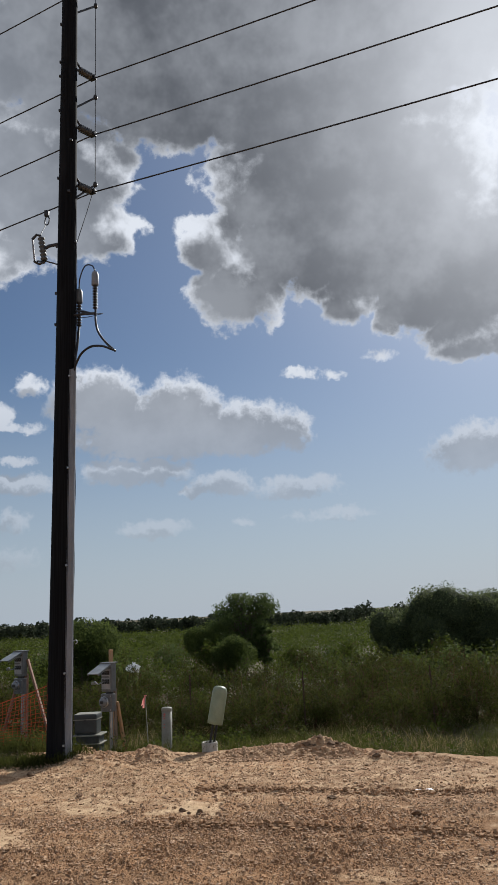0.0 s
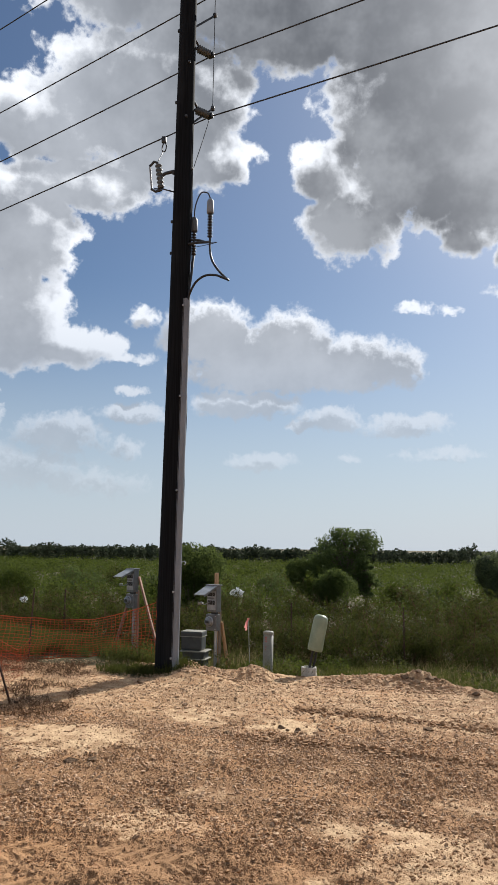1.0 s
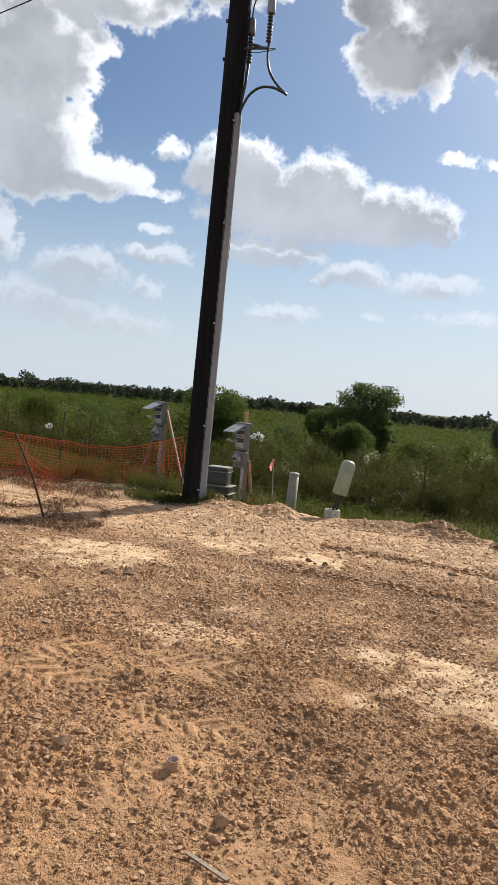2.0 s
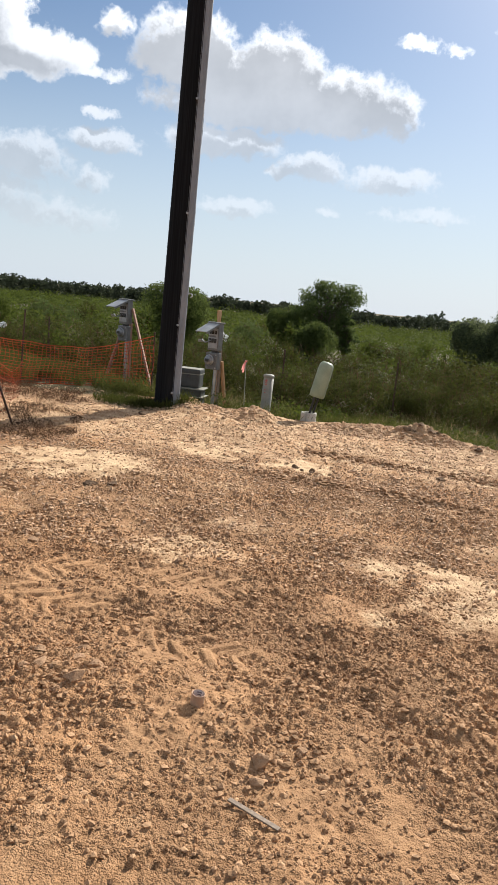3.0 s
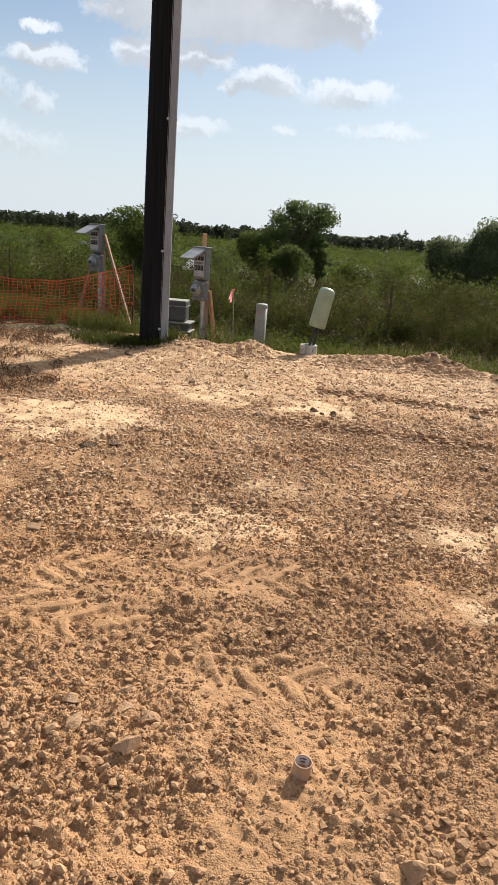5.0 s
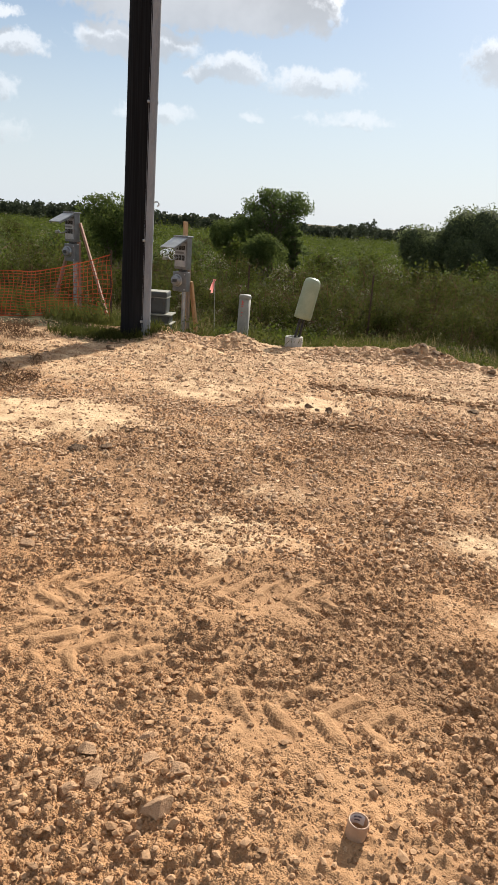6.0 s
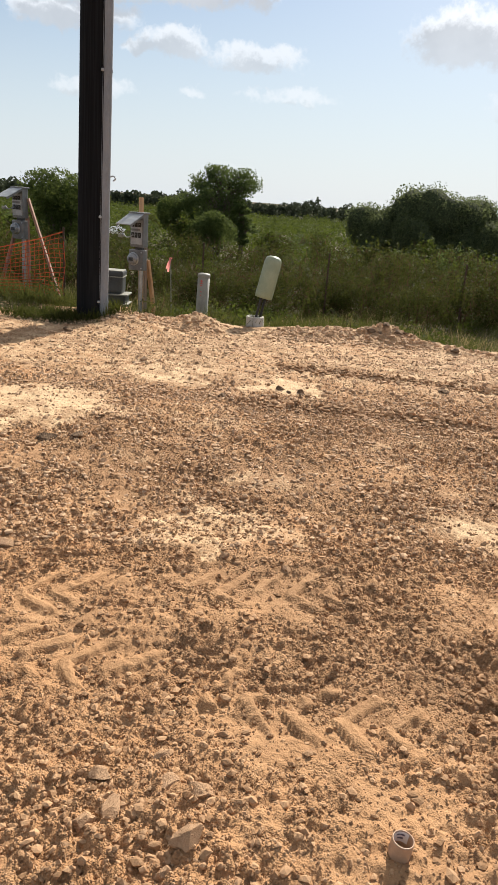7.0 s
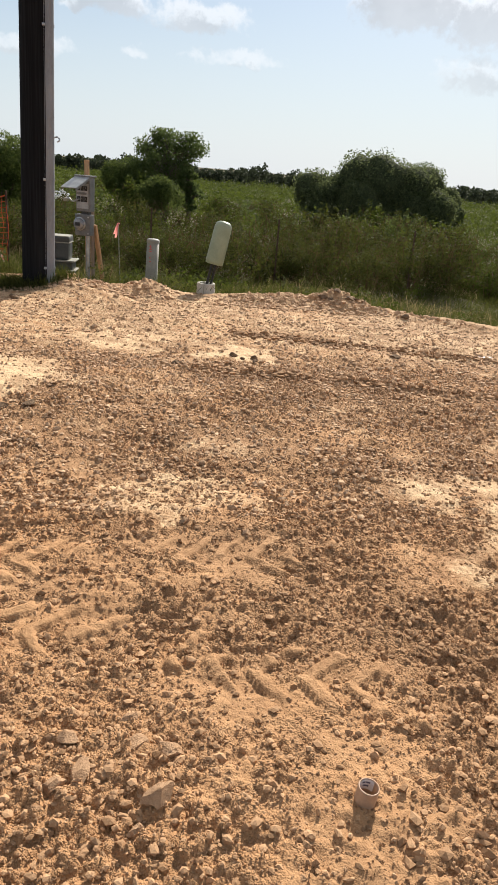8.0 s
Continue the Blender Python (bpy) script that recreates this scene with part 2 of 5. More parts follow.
GUARD = worn("grey_plastic_guard", (0.165, 0.175, 0.19), (0.25, 0.262, 0.28), 0.5, 0, 5, 0.1, 0.003, (1, 1, 0.3))
STEEL = worn("galvanised_steel", (0.28, 0.29, 0.30), (0.46, 0.47, 0.48), 0.45, 0.85, 14, 0.1, 0.002)
DARK_STEEL = worn("dull_dark_steel", (0.03, 0.03, 0.032), (0.08, 0.08, 0.082), 0.5, 0.5, 20)
PORCELAIN = worn("grey_polymer", (0.06, 0.065, 0.066), (0.11, 0.115, 0.115), 0.45, 0, 20, 0.05)
BLACK = worn("black_cable_sheath", (0.010, 0.010, 0.011), (0.022, 0.022, 0.024), 0.42, 0, 20, 0.05)
WIRE = worn("weathered_conductor", (0.03, 0.03, 0.033), (0.07, 0.07, 0.075), 0.5, 0.6, 20, 0.05)
PANEL = worn("zinc_grey_enclosure", (0.12, 0.122, 0.12), (0.20, 0.203, 0.20), 0.45, 0.3, 10, 0.08)
LID = worn("pale_bare_metal", (0.26, 0.27, 0.28), (0.40, 0.41, 0.42), 0.4, 0.5, 10, 0.08)
OUTLET = worn("black_outlet", (0.012, 0.012, 0.012), (0.03, 0.03, 0.03), 0.5, 0, 30, 0.05)
TIMBER = worn("raw_pine", (0.34, 0.19, 0.09), (0.56, 0.36, 0.20), 0.75, 0, 3, 0.3, 0.004, (14, 14, 1))
OLD_TIMBER = worn("weathered_stud", (0.16, 0.12, 0.09), (0.30, 0.23, 0.17), 0.8, 0, 3, 0.3, 0.004, (14, 14, 1))
RED_TIMBER = worn("reddish_old_timber", (0.21, 0.115, 0.08), (0.36, 0.21, 0.15), 0.8, 0, 3, 0.3, 0.004, (14, 14, 1))
CAN = worn("pale_green_plastic", (0.21, 0.25, 0.165), (0.28, 0.32, 0.22), 0.45, 0, 6, 0.06, 0.003)
BOXGREEN = worn("dark_grey_green_box", (0.035, 0.04, 0.04), (0.065, 0.07, 0.068), 0.5, 0, 6, 0.06)
PALE = worn("chalky_plastic", (0.18, 0.175, 0.14), (0.27, 0.26, 0.215), 0.6, 0, 7, 0.1, 0.003)
CONCRETE = worn("rough_concrete", (0.34, 0.32, 0.28), (0.50, 0.47, 0.41), 0.9, 0, 9, 0.4, 0.006)
PVC = worn("pvc_pipe", (0.36, 0.225, 0.14), (0.47, 0.31, 0.205), 0.45, 0, 18, 0.1, 0.002)
LABEL_WHITE = worn("label_white", (0.62, 0.60, 0.62), (0.74, 0.72, 0.74), 0.5, 0, 20, 0.05)
INK = worn("label_ink", (0.10, 0.09, 0.14), (0.16, 0.14, 0.20), 0.6, 0, 20, 0.05)
RED_INK = worn("red_ink", (0.42, 0.08, 0.07), (0.55, 0.14, 0.11), 0.6, 0, 20, 0.05)
ORANGE = leafy("orange_net_plastic", (0.21, 0.045, 0.020), (0.39, 0.085, 0.040), (0.48, 0.10, 0.04), 0.25)
RUST = worn("rusty_steel", (0.035, 0.022, 0.016), (0.10, 0.055, 0.035), 0.8, 0.3, 25, 0.3)
PINK = leafy("pink_flagging", (0.85, 0.28, 0.26), (0.95, 0.42, 0.38), (0.95, 0.4, 0.35), 0.4)
BAG = leafy("white_film", (0.75, 0.76, 0.78), (0.88, 0.88, 0.88), (0.9, 0.9, 0.9), 0.3)
BARK = worn("grey_bark", (0.06, 0.045, 0.032), (0.14, 0.11, 0.08), 0.9, 0, 6, 0.5, 0.01, (3, 3, 0.6))
GLASS_GREY = worn("meter_cover", (0.17, 0.175, 0.18), (0.28, 0.285, 0.29), 0.15, 0.2, 25, 0.03, 0.002, spec=0.6)
LEAF_HEDGE = leafy("hedge_leaves", (0.012, 0.015, 0.006), (0.074, 0.078, 0.021), (0.15, 0.17, 0.03), 0.28)
LEAF_BRIGHT = leafy("field_leaves", (0.023, 0.034, 0.008), (0.076, 0.098, 0.020), (0.148, 0.188, 0.028), 0.34)
LEAF_DARK = leafy("dark_tree_leaves", (0.050, 0.064, 0.032), (0.125, 0.148, 0.068), (0.22, 0.26, 0.10), 0.40)
# leaf tone lightened to carry the haze of the distance
LEAF_FAR = leafy("hazed_wood_leaves", (0.026, 0.034, 0.022), (0.062, 0.075, 0.044), (0.09, 0.11, 0.06), 0.2)
# darker than the leaves: the shade inside a crown, put into the colour
LEAF_CORE = worn("inner_leaf_shade", (0.040, 0.052, 0.025), (0.092, 0.11, 0.050), 0.9, 0, 7, 1.0, 0.12, (1, 1, 1), 0.1)
LEAF_DOME = leafy("dense_bush_leaves", (0.043, 0.061, 0.019), (0.102, 0.13, 0.041), (0.17, 0.215, 0.05), 0.40)
LEAF_TREE = leafy("tree_leaves", (0.038, 0.056, 0.021), (0.094, 0.122, 0.044), (0.17, 0.22, 0.06), 0.40)
GRASS = leafy("grass_blades", (0.035, 0.042, 0.012), (0.092, 0.098, 0.028), (0.16, 0.175, 0.04), 0.35)
DRY = leafy("dry_grass", (0.16, 0.12, 0.06), (0.32, 0.25, 0.13), (0.4, 0.3, 0.15), 0.35)

# ---- building helpers ----
rng = np.random.default_rng(7)


def smooth(a, lo, hi):
    t = np.clip((a - lo) / (hi - lo), 0, 1)
    return t * t * (3 - 2 * t)


TABLE = np.random.default_rng(3).random((256, 256))


def grain(x, y, size, shift=0):
    """Smooth value noise between 0 and 1 with bumps about that size."""
    x, y = x / size + 17.3 * shift + 500, y / size + 9.1 * shift + 500
    i, j = np.floor(x).astype(int), np.floor(y).astype(int)
    u, v = x - i, y - j
    u, v = u * u * (3 - 2 * u), v * v * (3 - 2 * v)
    i0, i1, j0, j1 = i & 255, (i + 1) & 255, j & 255, (j + 1) & 255
    return (TABLE[i0, j0] * (1 - u) + TABLE[i1, j0] * u) * (1 - v) + (TABLE[i0, j1] * (1 - u) + TABLE[i1, j1] * u) * v


def clods(x, y, size, shift=0):
    """Separate rounded lumps about that size, with creases between them: 0 to 1."""
    u, v = x / size + 300 + 7 * shift, y / size + 300 + 13 * shift
    i, j = np.floor(u).astype(int), np.floor(v).astype(int)
    best = np.zeros_like(u)
    for di in (-1, 0, 1):
        for dj in (-1, 0, 1):
            a, b = (i + di) & 255, (j + dj) & 255
            px, py = i + di + TABLE[a, b], j + dj + TABLE[b, (a + 91) & 255]
            tall, wide = TABLE[(a + 37) & 255, b], 0.35 + 0.5 * TABLE[a, (b + 53) & 255]
            d2 = ((u - px) ** 2 + (v - py) ** 2) / wide ** 2
            best = np.maximum(best, tall * np.sqrt(np.clip(1 - d2, 0, 1)))
    return best


class Geo:
    """Collects points and faces of one mesh."""

    def __init__(self):
        self.v, self.f, self.n = [], [], 0

    def add(self, verts, faces):
        verts = np.asarray(verts, float).reshape(-1, 3)
        self.f.append(np.asarray(faces, int) + self.n)
        self.v.append(verts)
        self.n += len(verts)
        return self

    def tube(self, points, radii, sides=8, caps=True):
        p = np.asarray(points, float)
        r = np.broadcast_to(np.asarray(radii, float), (len(p),))
        d = np.gradient(p, axis=0)
        d /= np.linalg.norm(d, axis=1)[:, None] + 1e-12
        ref = np.array([0, 0, 1.0]) if abs(d[:, 2]).mean() < 0.8 else np.array([1.0, 0, 0])
        a = np.cross(d, ref)
        a /= np.linalg.norm(a, axis=1)[:, None] + 1e-12
        b = np.cross(d, a)
        ang = np.linspace(0, 2 * np.pi, sides, endpoint=False)
        ring = np.cos(ang)[None, :, None] * a[:, None] + np.sin(ang)[None, :, None] * b[:, None]
        v = p[:, None] + ring * r[:, None, None]
        k, s = np.meshgrid(np.arange(len(p) - 1), np.arange(sides), indexing="ij")
        s2 = (s + 1) % sides
        f = np.stack([k * sides + s, (k + 1) * sides + s, (k + 1) * sides + s2, k * sides + s2], -1).reshape(-1, 4)
        self.add(v, f)
        if caps:
            for c, base in ((p[0], 0), (p[-1], (len(p) - 1) * sides)):
                self.add(np.vstack([c, v.reshape(-1, 3)[base:base + sides]]),
                         [[0, 1 + i, 1 + (i + 1) % sides, 0] for i in range(sides)])
        return self

    def lathe(self, profile, sides=20, at=(0, 0, 0)):
        pts = [(at[0], at[1], at[2] + z) for _, z in profile]
        p = np.asarray(pts, float)
        r = np.array([max(q[0], 1e-4) for q in profile])
        ang = np.linspace(0, 2 * np.pi, sides, endpoint=False)
        v = np.stack([p[:, 0:1] + r[:, None] * np.cos(ang), p[:, 1:2] + r[:, None] * np.sin(ang), np.repeat(p[:, 2:3], sides, 1)], -1)
        k, s = np.meshgrid(np.arange(len(p) - 1), np.arange(sides), indexing="ij")
        s2 = (s + 1) % sides
        self.add(v, np.stack([k * sides + s, k * sides + s2, (k + 1) * sides + s2, (k + 1) * sides + s], -1).reshape(-1, 4))
        return self

    def leaves(self, centre, length, width, up=0.0, out=None):
        """Diamond leaves at the centres; out turns their faces that way."""
        c = np.asarray(centre, float)
        n = len(c)
        if out is None:
            a = rng.normal(size=(n, 3))
            a[:, 2] += up
            face = rng.normal(size=(n, 3))
        else:
            face = out + 0.55 * rng.normal(size=(n, 3))
            a = rng.normal(size=(n, 3))
            a[:, 2] += up
            a = a - face * (np.sum(a * face, 1) / np.sum(face * face, 1))[:, None]
        a /= np.linalg.norm(a, axis=1)[:, None]
        b = np.cross(a, face)
        b /= np.linalg.norm(b, axis=1)[:, None] + 1e-9
        L = (np.broadcast_to(length, (n,)) * rng.uniform(0.6, 1.3, n))[:, None] / 2
        W = (np.broadcast_to(width, (n,)) * rng.uniform(0.6, 1.3, n))[:, None] / 2
        fold = np.cross(a, b) * W * 0.5
        v = np.stack([c - a * L, c + b * W + fold - a * L * 0.15, c + a * L, c - b * W + fold - a * L * 0.15], 1)
        return self.add(v, np.arange(4 * n).reshape(n, 4))

    def mesh(self, name, flat=False):
        v = np.concatenate(self.v) if self.v else np.zeros((0, 3))
        f = np.concatenate(self.f)
        tri = f[:, 3] == f[:, 0]
        loops = np.concatenate([f[~tri].ravel(), f[tri][:, :3].ravel()])
        counts = np.concatenate([np.full((~tri).sum(), 4), np.full(tri.sum(), 3)])
        me = bpy.data.meshes.new(name)
        me.vertices.add(len(v))
        me.vertices.foreach_set("co", v.astype(np.float32).ravel())
        me.loops.add(len(loops))
        me.loops.foreach_set("vertex_index", loops.astype(np.int32))
        me.polygons.add(len(counts))
        me.polygons.foreach_set("loop_start", np.concatenate([[0], np.cumsum(counts)[:-1]]).astype(np.int32))
        me.update(calc_edges=True)
        me.validate()
        me.polygons.foreach_set("use_smooth", np.full(len(me.polygons), not flat))
        return me


def part(name, shape, mat, parent=None, label="", flat=False):
    """Links a Geo or a bmesh as one mesh object, under a thing or part if one is given."""
    if isinstance(shape, Geo):
        me = shape.mesh(name, flat)
    elif isinstance(shape, bpy.types.Mesh):
        me = shape
    else:
        me = bpy.data.meshes.new(name)
        shape.to_mesh(me)
        shape.free()
    if mat and not me.materials:
        me.materials.append(mat)
    ob = new(name, me)
    if parent:
        ob.parent = parent
    if label:
        ob["label"] = label
    return ob


def thing(name, at, label, category, group="", turn=0.0):
    ob = new(name)
    ob.empty_display_size = 0.1
    ob.matrix_world = pose(*at, 0, 0, turn)
    return tagged(ob, label, category, group)


def block(sx, sy, sz, at=(0, 0, 0), bevel=0.006, turn=(0, 0, 0)):
    """A bevelled block with its middle at the place given."""
    bm = bmesh.new()
    bmesh.ops.create_cube(bm, size=1)
    bmesh.ops.scale(bm, vec=(sx, sy, sz), verts=bm.verts)
    if bevel:
        bmesh.ops.bevel(bm, geom=bm.edges[:], offset=min(bevel, min(sx, sy, sz) * 0.3), segments=2, affect="EDGES", profile=0.6)
    bm.transform(pose(*at, *turn))
    return bm


def board(a, b, w, d, bevel=0.004):
    """A bar of section w by d from a to b."""
    a, b = Vector(a), Vector(b)
    bm = block(w, d, (b - a).length, bevel=bevel)
    bm.transform(Matrix.Translation((a + b) / 2) @ (b - a).to_track_quat("Z", "Y").to_matrix().to_4x4())
    return bm


def curve(points, n=24):
    """Catmull-Rom through the points."""
    p = np.asarray(points, float)
    p = np.vstack([2 * p[0] - p[1], p, 2 * p[-1] - p[-2]])
    out = []
    for i in range(1, len(p) - 2):
        t = np.linspace(0, 1, n, endpoint=i == len(p) - 3)[:, None]
        out.append(0.5 * (2 * p[i] + (p[i + 1] - p[i - 1]) * t + (2 * p[i - 1] - 5 * p[i] + 4 * p[i + 1] - p[i + 2]) * t ** 2
                          + (3 * p[i] - p[i - 1] - 3 * p[i + 1] + p[i + 2]) * t ** 3))
    return np.vstack(out)


def ico(level):
    bm = bmesh.new()
    bmesh.ops.create_icosphere(bm, subdivisions=level, radius=1)
    v = np.array([p.co[:] for p in bm.verts])
    f = np.array([[q.index for q in t.verts] for t in bm.faces])
    bm.free()
    return v, np.column_stack([f, f[:, 0]])


ICO1, ICO2, ICO3 = ico(1), ico(2), ico(3)
OCTA = (np.array([(1, 0, 0), (0, 1, 0), (-1, 0, 0), (0, -1, 0), (0, 0, 1), (0, 0, -1)], float),
        np.array([(a, b, c, a) for a, b in ((0, 1), (1, 2), (2, 3), (3, 0)) for c in (4,)] + [(b, a, c, b) for a, b in ((0, 1), (1, 2), (2, 3), (3, 0)) for c in (5,)]))

# ---- ground ----
EDGE_X = [-60, -9, -6, -4.5, -3.5, -2.5, -1.5, -0.5, 0.5, 1.2, 2, 3, 5, 9, 60]
EDGE_Y = [26, 16, 14.8, 13.8, 12.6, 12.35, 12.45, 12.45, 12.4, 12.3, 11.7, 11.25, 10.4, 9, 2]
PATCHES = [  # pale smooth sand: middle, half sizes, strength
    (-0.66, 8.75, 0.42, 0.42, 1.0), (-1.85, 9.2, 0.46, 0.26, 0.9), (-2.85, 7.62, 1.0, 0.62, 1.0), (0.28, 5.68, 0.5, 0.34, 0.85),
    (0.72, 5.25, 0.6, 0.46, 0.85), (-1.58, 5.78, 0.58, 0.24, 0.72), (0.18, 5.2, 0.42, 0.34, 0.72), (-0.95, 11.75, 0.55, 0.35, 0.85), (2.05, 9.42, 0.3, 0.12, 1.0),
    (0.7, 10.4, 0.9, 0.28, 0.6), (-0.2, 11.0, 0.6, 0.25, 0.5), (-3.6, 9.3, 0.7, 0.35, 0.55),
    (-3.3, 6.6, 0.3, 0.12, 0.7), (-5.8, 11.4, 1.1, 0.5, 0.7),
]
RUTS = [  # tyre ruts: from, to, half width, depth
    (-1.2, 8.4, 2.6, 7.6, 0.11, 0.055), (-0.7, 9.85, 2.8, 9.25, 0.11, 0.042), (-2.6, 6.5, -0.2, 6.1, 0.09, 0.018),
    (-0.95, 4.42, 0.6, 3.7, 0.11, 0.036), (-0.4, 4.66, 0.6, 4.25, 0.09, 0.02), (-3.2, 5.2, -2.0, 4.7, 0.1, 0.02), (-2.6, 10.3, 0.4, 10.0, 0.09, 0.02),
]
TREADS = [  # tyre prints with cross bars: from, to, half width, how well kept
    (-2.35, 4.95, -0.70, 5.06, 0.16, 0.9), (-2.4, 4.62, -0.72, 4.12, 0.15, 0.75), (0.05, 3.84, 0.75, 3.74, 0.16, 0.5),
]


def edge(x):
    return np.interp(x, EDGE_X, EDGE_Y) + 0.5 * (grain(x, x * 0 + 3, 0.9, 5) - 0.5)


def sandy(x, y):
    wx = x + 0.6 * (grain(x, y, 0.45, 1) - 0.5) + 0.4 * (grain(x, y, 0.16, 17) - 0.5)
    wy = y + 0.6 * (grain(x, y, 0.45, 2) - 0.5) + 0.4 * (grain(x, y, 0.16, 18) - 0.5)
    s = np.zeros_like(x)
    for cx, cy, rx, ry, k in PATCHES:
        q = ((wx - cx) / rx) ** 2 + ((wy - cy) / ry) ** 2
        s = np.maximum(s, k * (1 - smooth(q, 0.15, 1.6)))
    streak = 0.55 * grain(x * 0.3 + y * 0.08, y, 0.17, 47) + 0.45 * grain(x, y, 0.3, 48)
    s = np.maximum(s, 0.5 * smooth(streak, 0.52, 0.76) * smooth(y, 4.6, 6.0))
    return np.maximum(s, 0.6 * smooth(y, 8.1, 9.4))


TRODDEN = [  # clay packed smooth between the loose gravel: middle, half sizes
    (-1.02, 3.72, 0.42, 0.42), (-0.55, 3.35, 0.28, 0.22), (-1.75, 4.55, 0.60, 0.22), (-1.15, 4.22, 0.50, 0.24), (-1.5, 5.0, 0.75, 0.20),
    (-1.9, 5.9, 0.5, 0.16), (-0.3, 3.1, 0.3, 0.14), (-2.5, 4.8, 0.4, 0.3), (-1.3, 3.3, 0.3, 0.14), (-1.0, 5.6, 0.5, 0.13), (-2.5, 6.6, 0.5, 0.16),
]


def trodden(x, y):
    wx = x + 0.3 * (grain(x, y, 0.22, 41) - 0.5) + 0.15 * (grain(x, y, 0.08, 42) - 0.5)
    wy = y + 0.3 * (grain(x, y, 0.22, 43) - 0.5) + 0.15 * (grain(x, y, 0.08, 44) - 0.5)
    s = np.zeros_like(x)
    for cx, cy, rx, ry in TRODDEN:
        s = np.maximum(s, 1 - smooth(((wx - cx) / rx) ** 2 + ((wy - cy) / ry) ** 2, 0.4, 1.3))
    return s * smooth(grain(x, y, 0.11, 45) + 0.5 * grain(x, y, 0.05, 46), 0.4, 0.95)


def lay(x, y):
    """The large shape of the ground: a raised pad that falls off to brushland."""
    s = y - edge(x)
    z = -0.02 * (np.clip(x, -8, 8) + 1)
    z = z - 0.42 * smooth(s, -0.05, 1.5) - 0.035 * np.clip(s - 1.0, 0, 8) - 0.014 * np.clip(y - 24, 0, 600)
    z = z - 0.05 * np.exp(-(((x + 0.85) / 0.4) ** 2 + ((y - 12.25) / 0.35) ** 2))
    near_ridge = smooth(x, -3.0, -2.5) * (1 - smooth(x, -1.6, -0.9))
    ridge = np.exp(-((s + 0.42) / 0.36) ** 2) * near_ridge
    z = z + ridge * (0.04 + 0.15 * grain(x, y, 0.42, 8))
    z = z + 0.16 * np.exp(-(((x - 1.0) / 0.38) ** 2 + ((y - 11.95) / 0.24) ** 2))
    z = z + 0.10 * np.exp(-(((x + 2.35) / 0.45) ** 2 + ((y - 11.3) / 0.3) ** 2))
    return z


def prints(x, y):
    """Where tyre lugs pressed the clay smooth, and where the tyres ran."""
    lugs, runs = np.zeros_like(x), np.zeros_like(x)
    for x0, y0, x1, y1, w, keep in TREADS:
        L = math.hypot(x1 - x0, y1 - y0)
        u = ((x - x0) * (x1 - x0) + (y - y0) * (y1 - y0)) / L
        v = (-(x - x0) * (y1 - y0) + (y - y0) * (x1 - x0)) / L
        on = smooth(u, -0.05, 0.1) * (1 - smooth(u, L - 0.1, L + 0.05)) * (1 - smooth(np.abs(v), w * 0.85, w * 1.1))
        bar = np.sin((u - np.abs(v + 0.02) * 0.9 + 0.05 * (grain(x, y, 0.13, 19) - 0.5)) * 2 * np.pi / 0.165)
        kept = smooth(grain(x, y, 0.19, 12) + 0.5 * grain(x, y, 0.06, 13) - 0.25, 0.2, 0.5) * keep
        lugs = np.maximum(lugs, smooth(bar, 0.25, 0.5) * kept * on)
        runs = np.maximum(runs, on)
    return lugs, runs


def crumble(x, y):
    """Clods, ruts and tyre prints on the pad."""
    s = sandy(x, y)
    k = (1 - 0.72 * s) * (1 - 0.5 * trodden(x, y))
    k = k * (0.50 + 0.75 * smooth(0.6 * grain(x, y, 0.42, 33) + 0.4 * grain(x, y, 0.15, 36), 0.25, 0.65))
    h = 0.044 * (grain(x, y, 0.55, 3) - 0.5) + 0.024 * (grain(x, y, 0.19, 4) - 0.5) * (0.4 + 0.6 * k)
    h = h + (0.010 * clods(x, y, 0.12, 1) + 0.010 * clods(x, y, 0.062, 2) + 0.018 * clods(x, y, 0.038, 3) + 0.015 * clods(x, y, 0.024, 6)) * k
    h = h + 0.006 * (grain(x, y, 0.045, 9) - 0.5) - 0.015 * k
    for x0, y0, x1, y1, w, deep in RUTS:
        L = math.hypot(x1 - x0, y1 - y0)
        u = ((x - x0) * (x1 - x0) + (y - y0) * (y1 - y0)) / L
        v = (-(x - x0) * (y1 - y0) + (y - y0) * (x1 - x0)) / L + 0.10 * (grain(x, y, 0.6, 11) - 0.5)
        on = smooth(u, -0.1, 0.3) * (1 - smooth(u, L - 0.4, L + 0.1))
        h = h + on * deep * (np.exp(-((v + w) / (w * 0.6)) ** 2) * (0.3 + 0.55 * clods(x, y, 0.09, 16) + 0.55 * clods(x, y, 0.05, 17)) - 0.45 * np.exp(-(v / w) ** 2))
    lug, on = prints(x, y)
    h = h * (1 - 0.6 * lug) + 0.013 * lug - 0.006 * on * (1 - lug)
    s = y - edge(x)
    rubble = np.exp(-((s + 0.4) / 0.45) ** 2) * smooth(x, -3.4, -2.4) * (1 - smooth(x, 2.5, 4.5))
    rubble = rubble * (1 - 0.85 * np.exp(-((x + 0.9) / 0.55) ** 2))
    h = h + rubble * (0.055 * clods(x, y, 0.2, 14) + 0.046 * clods(x, y, 0.09, 15) - 0.02)
    return h


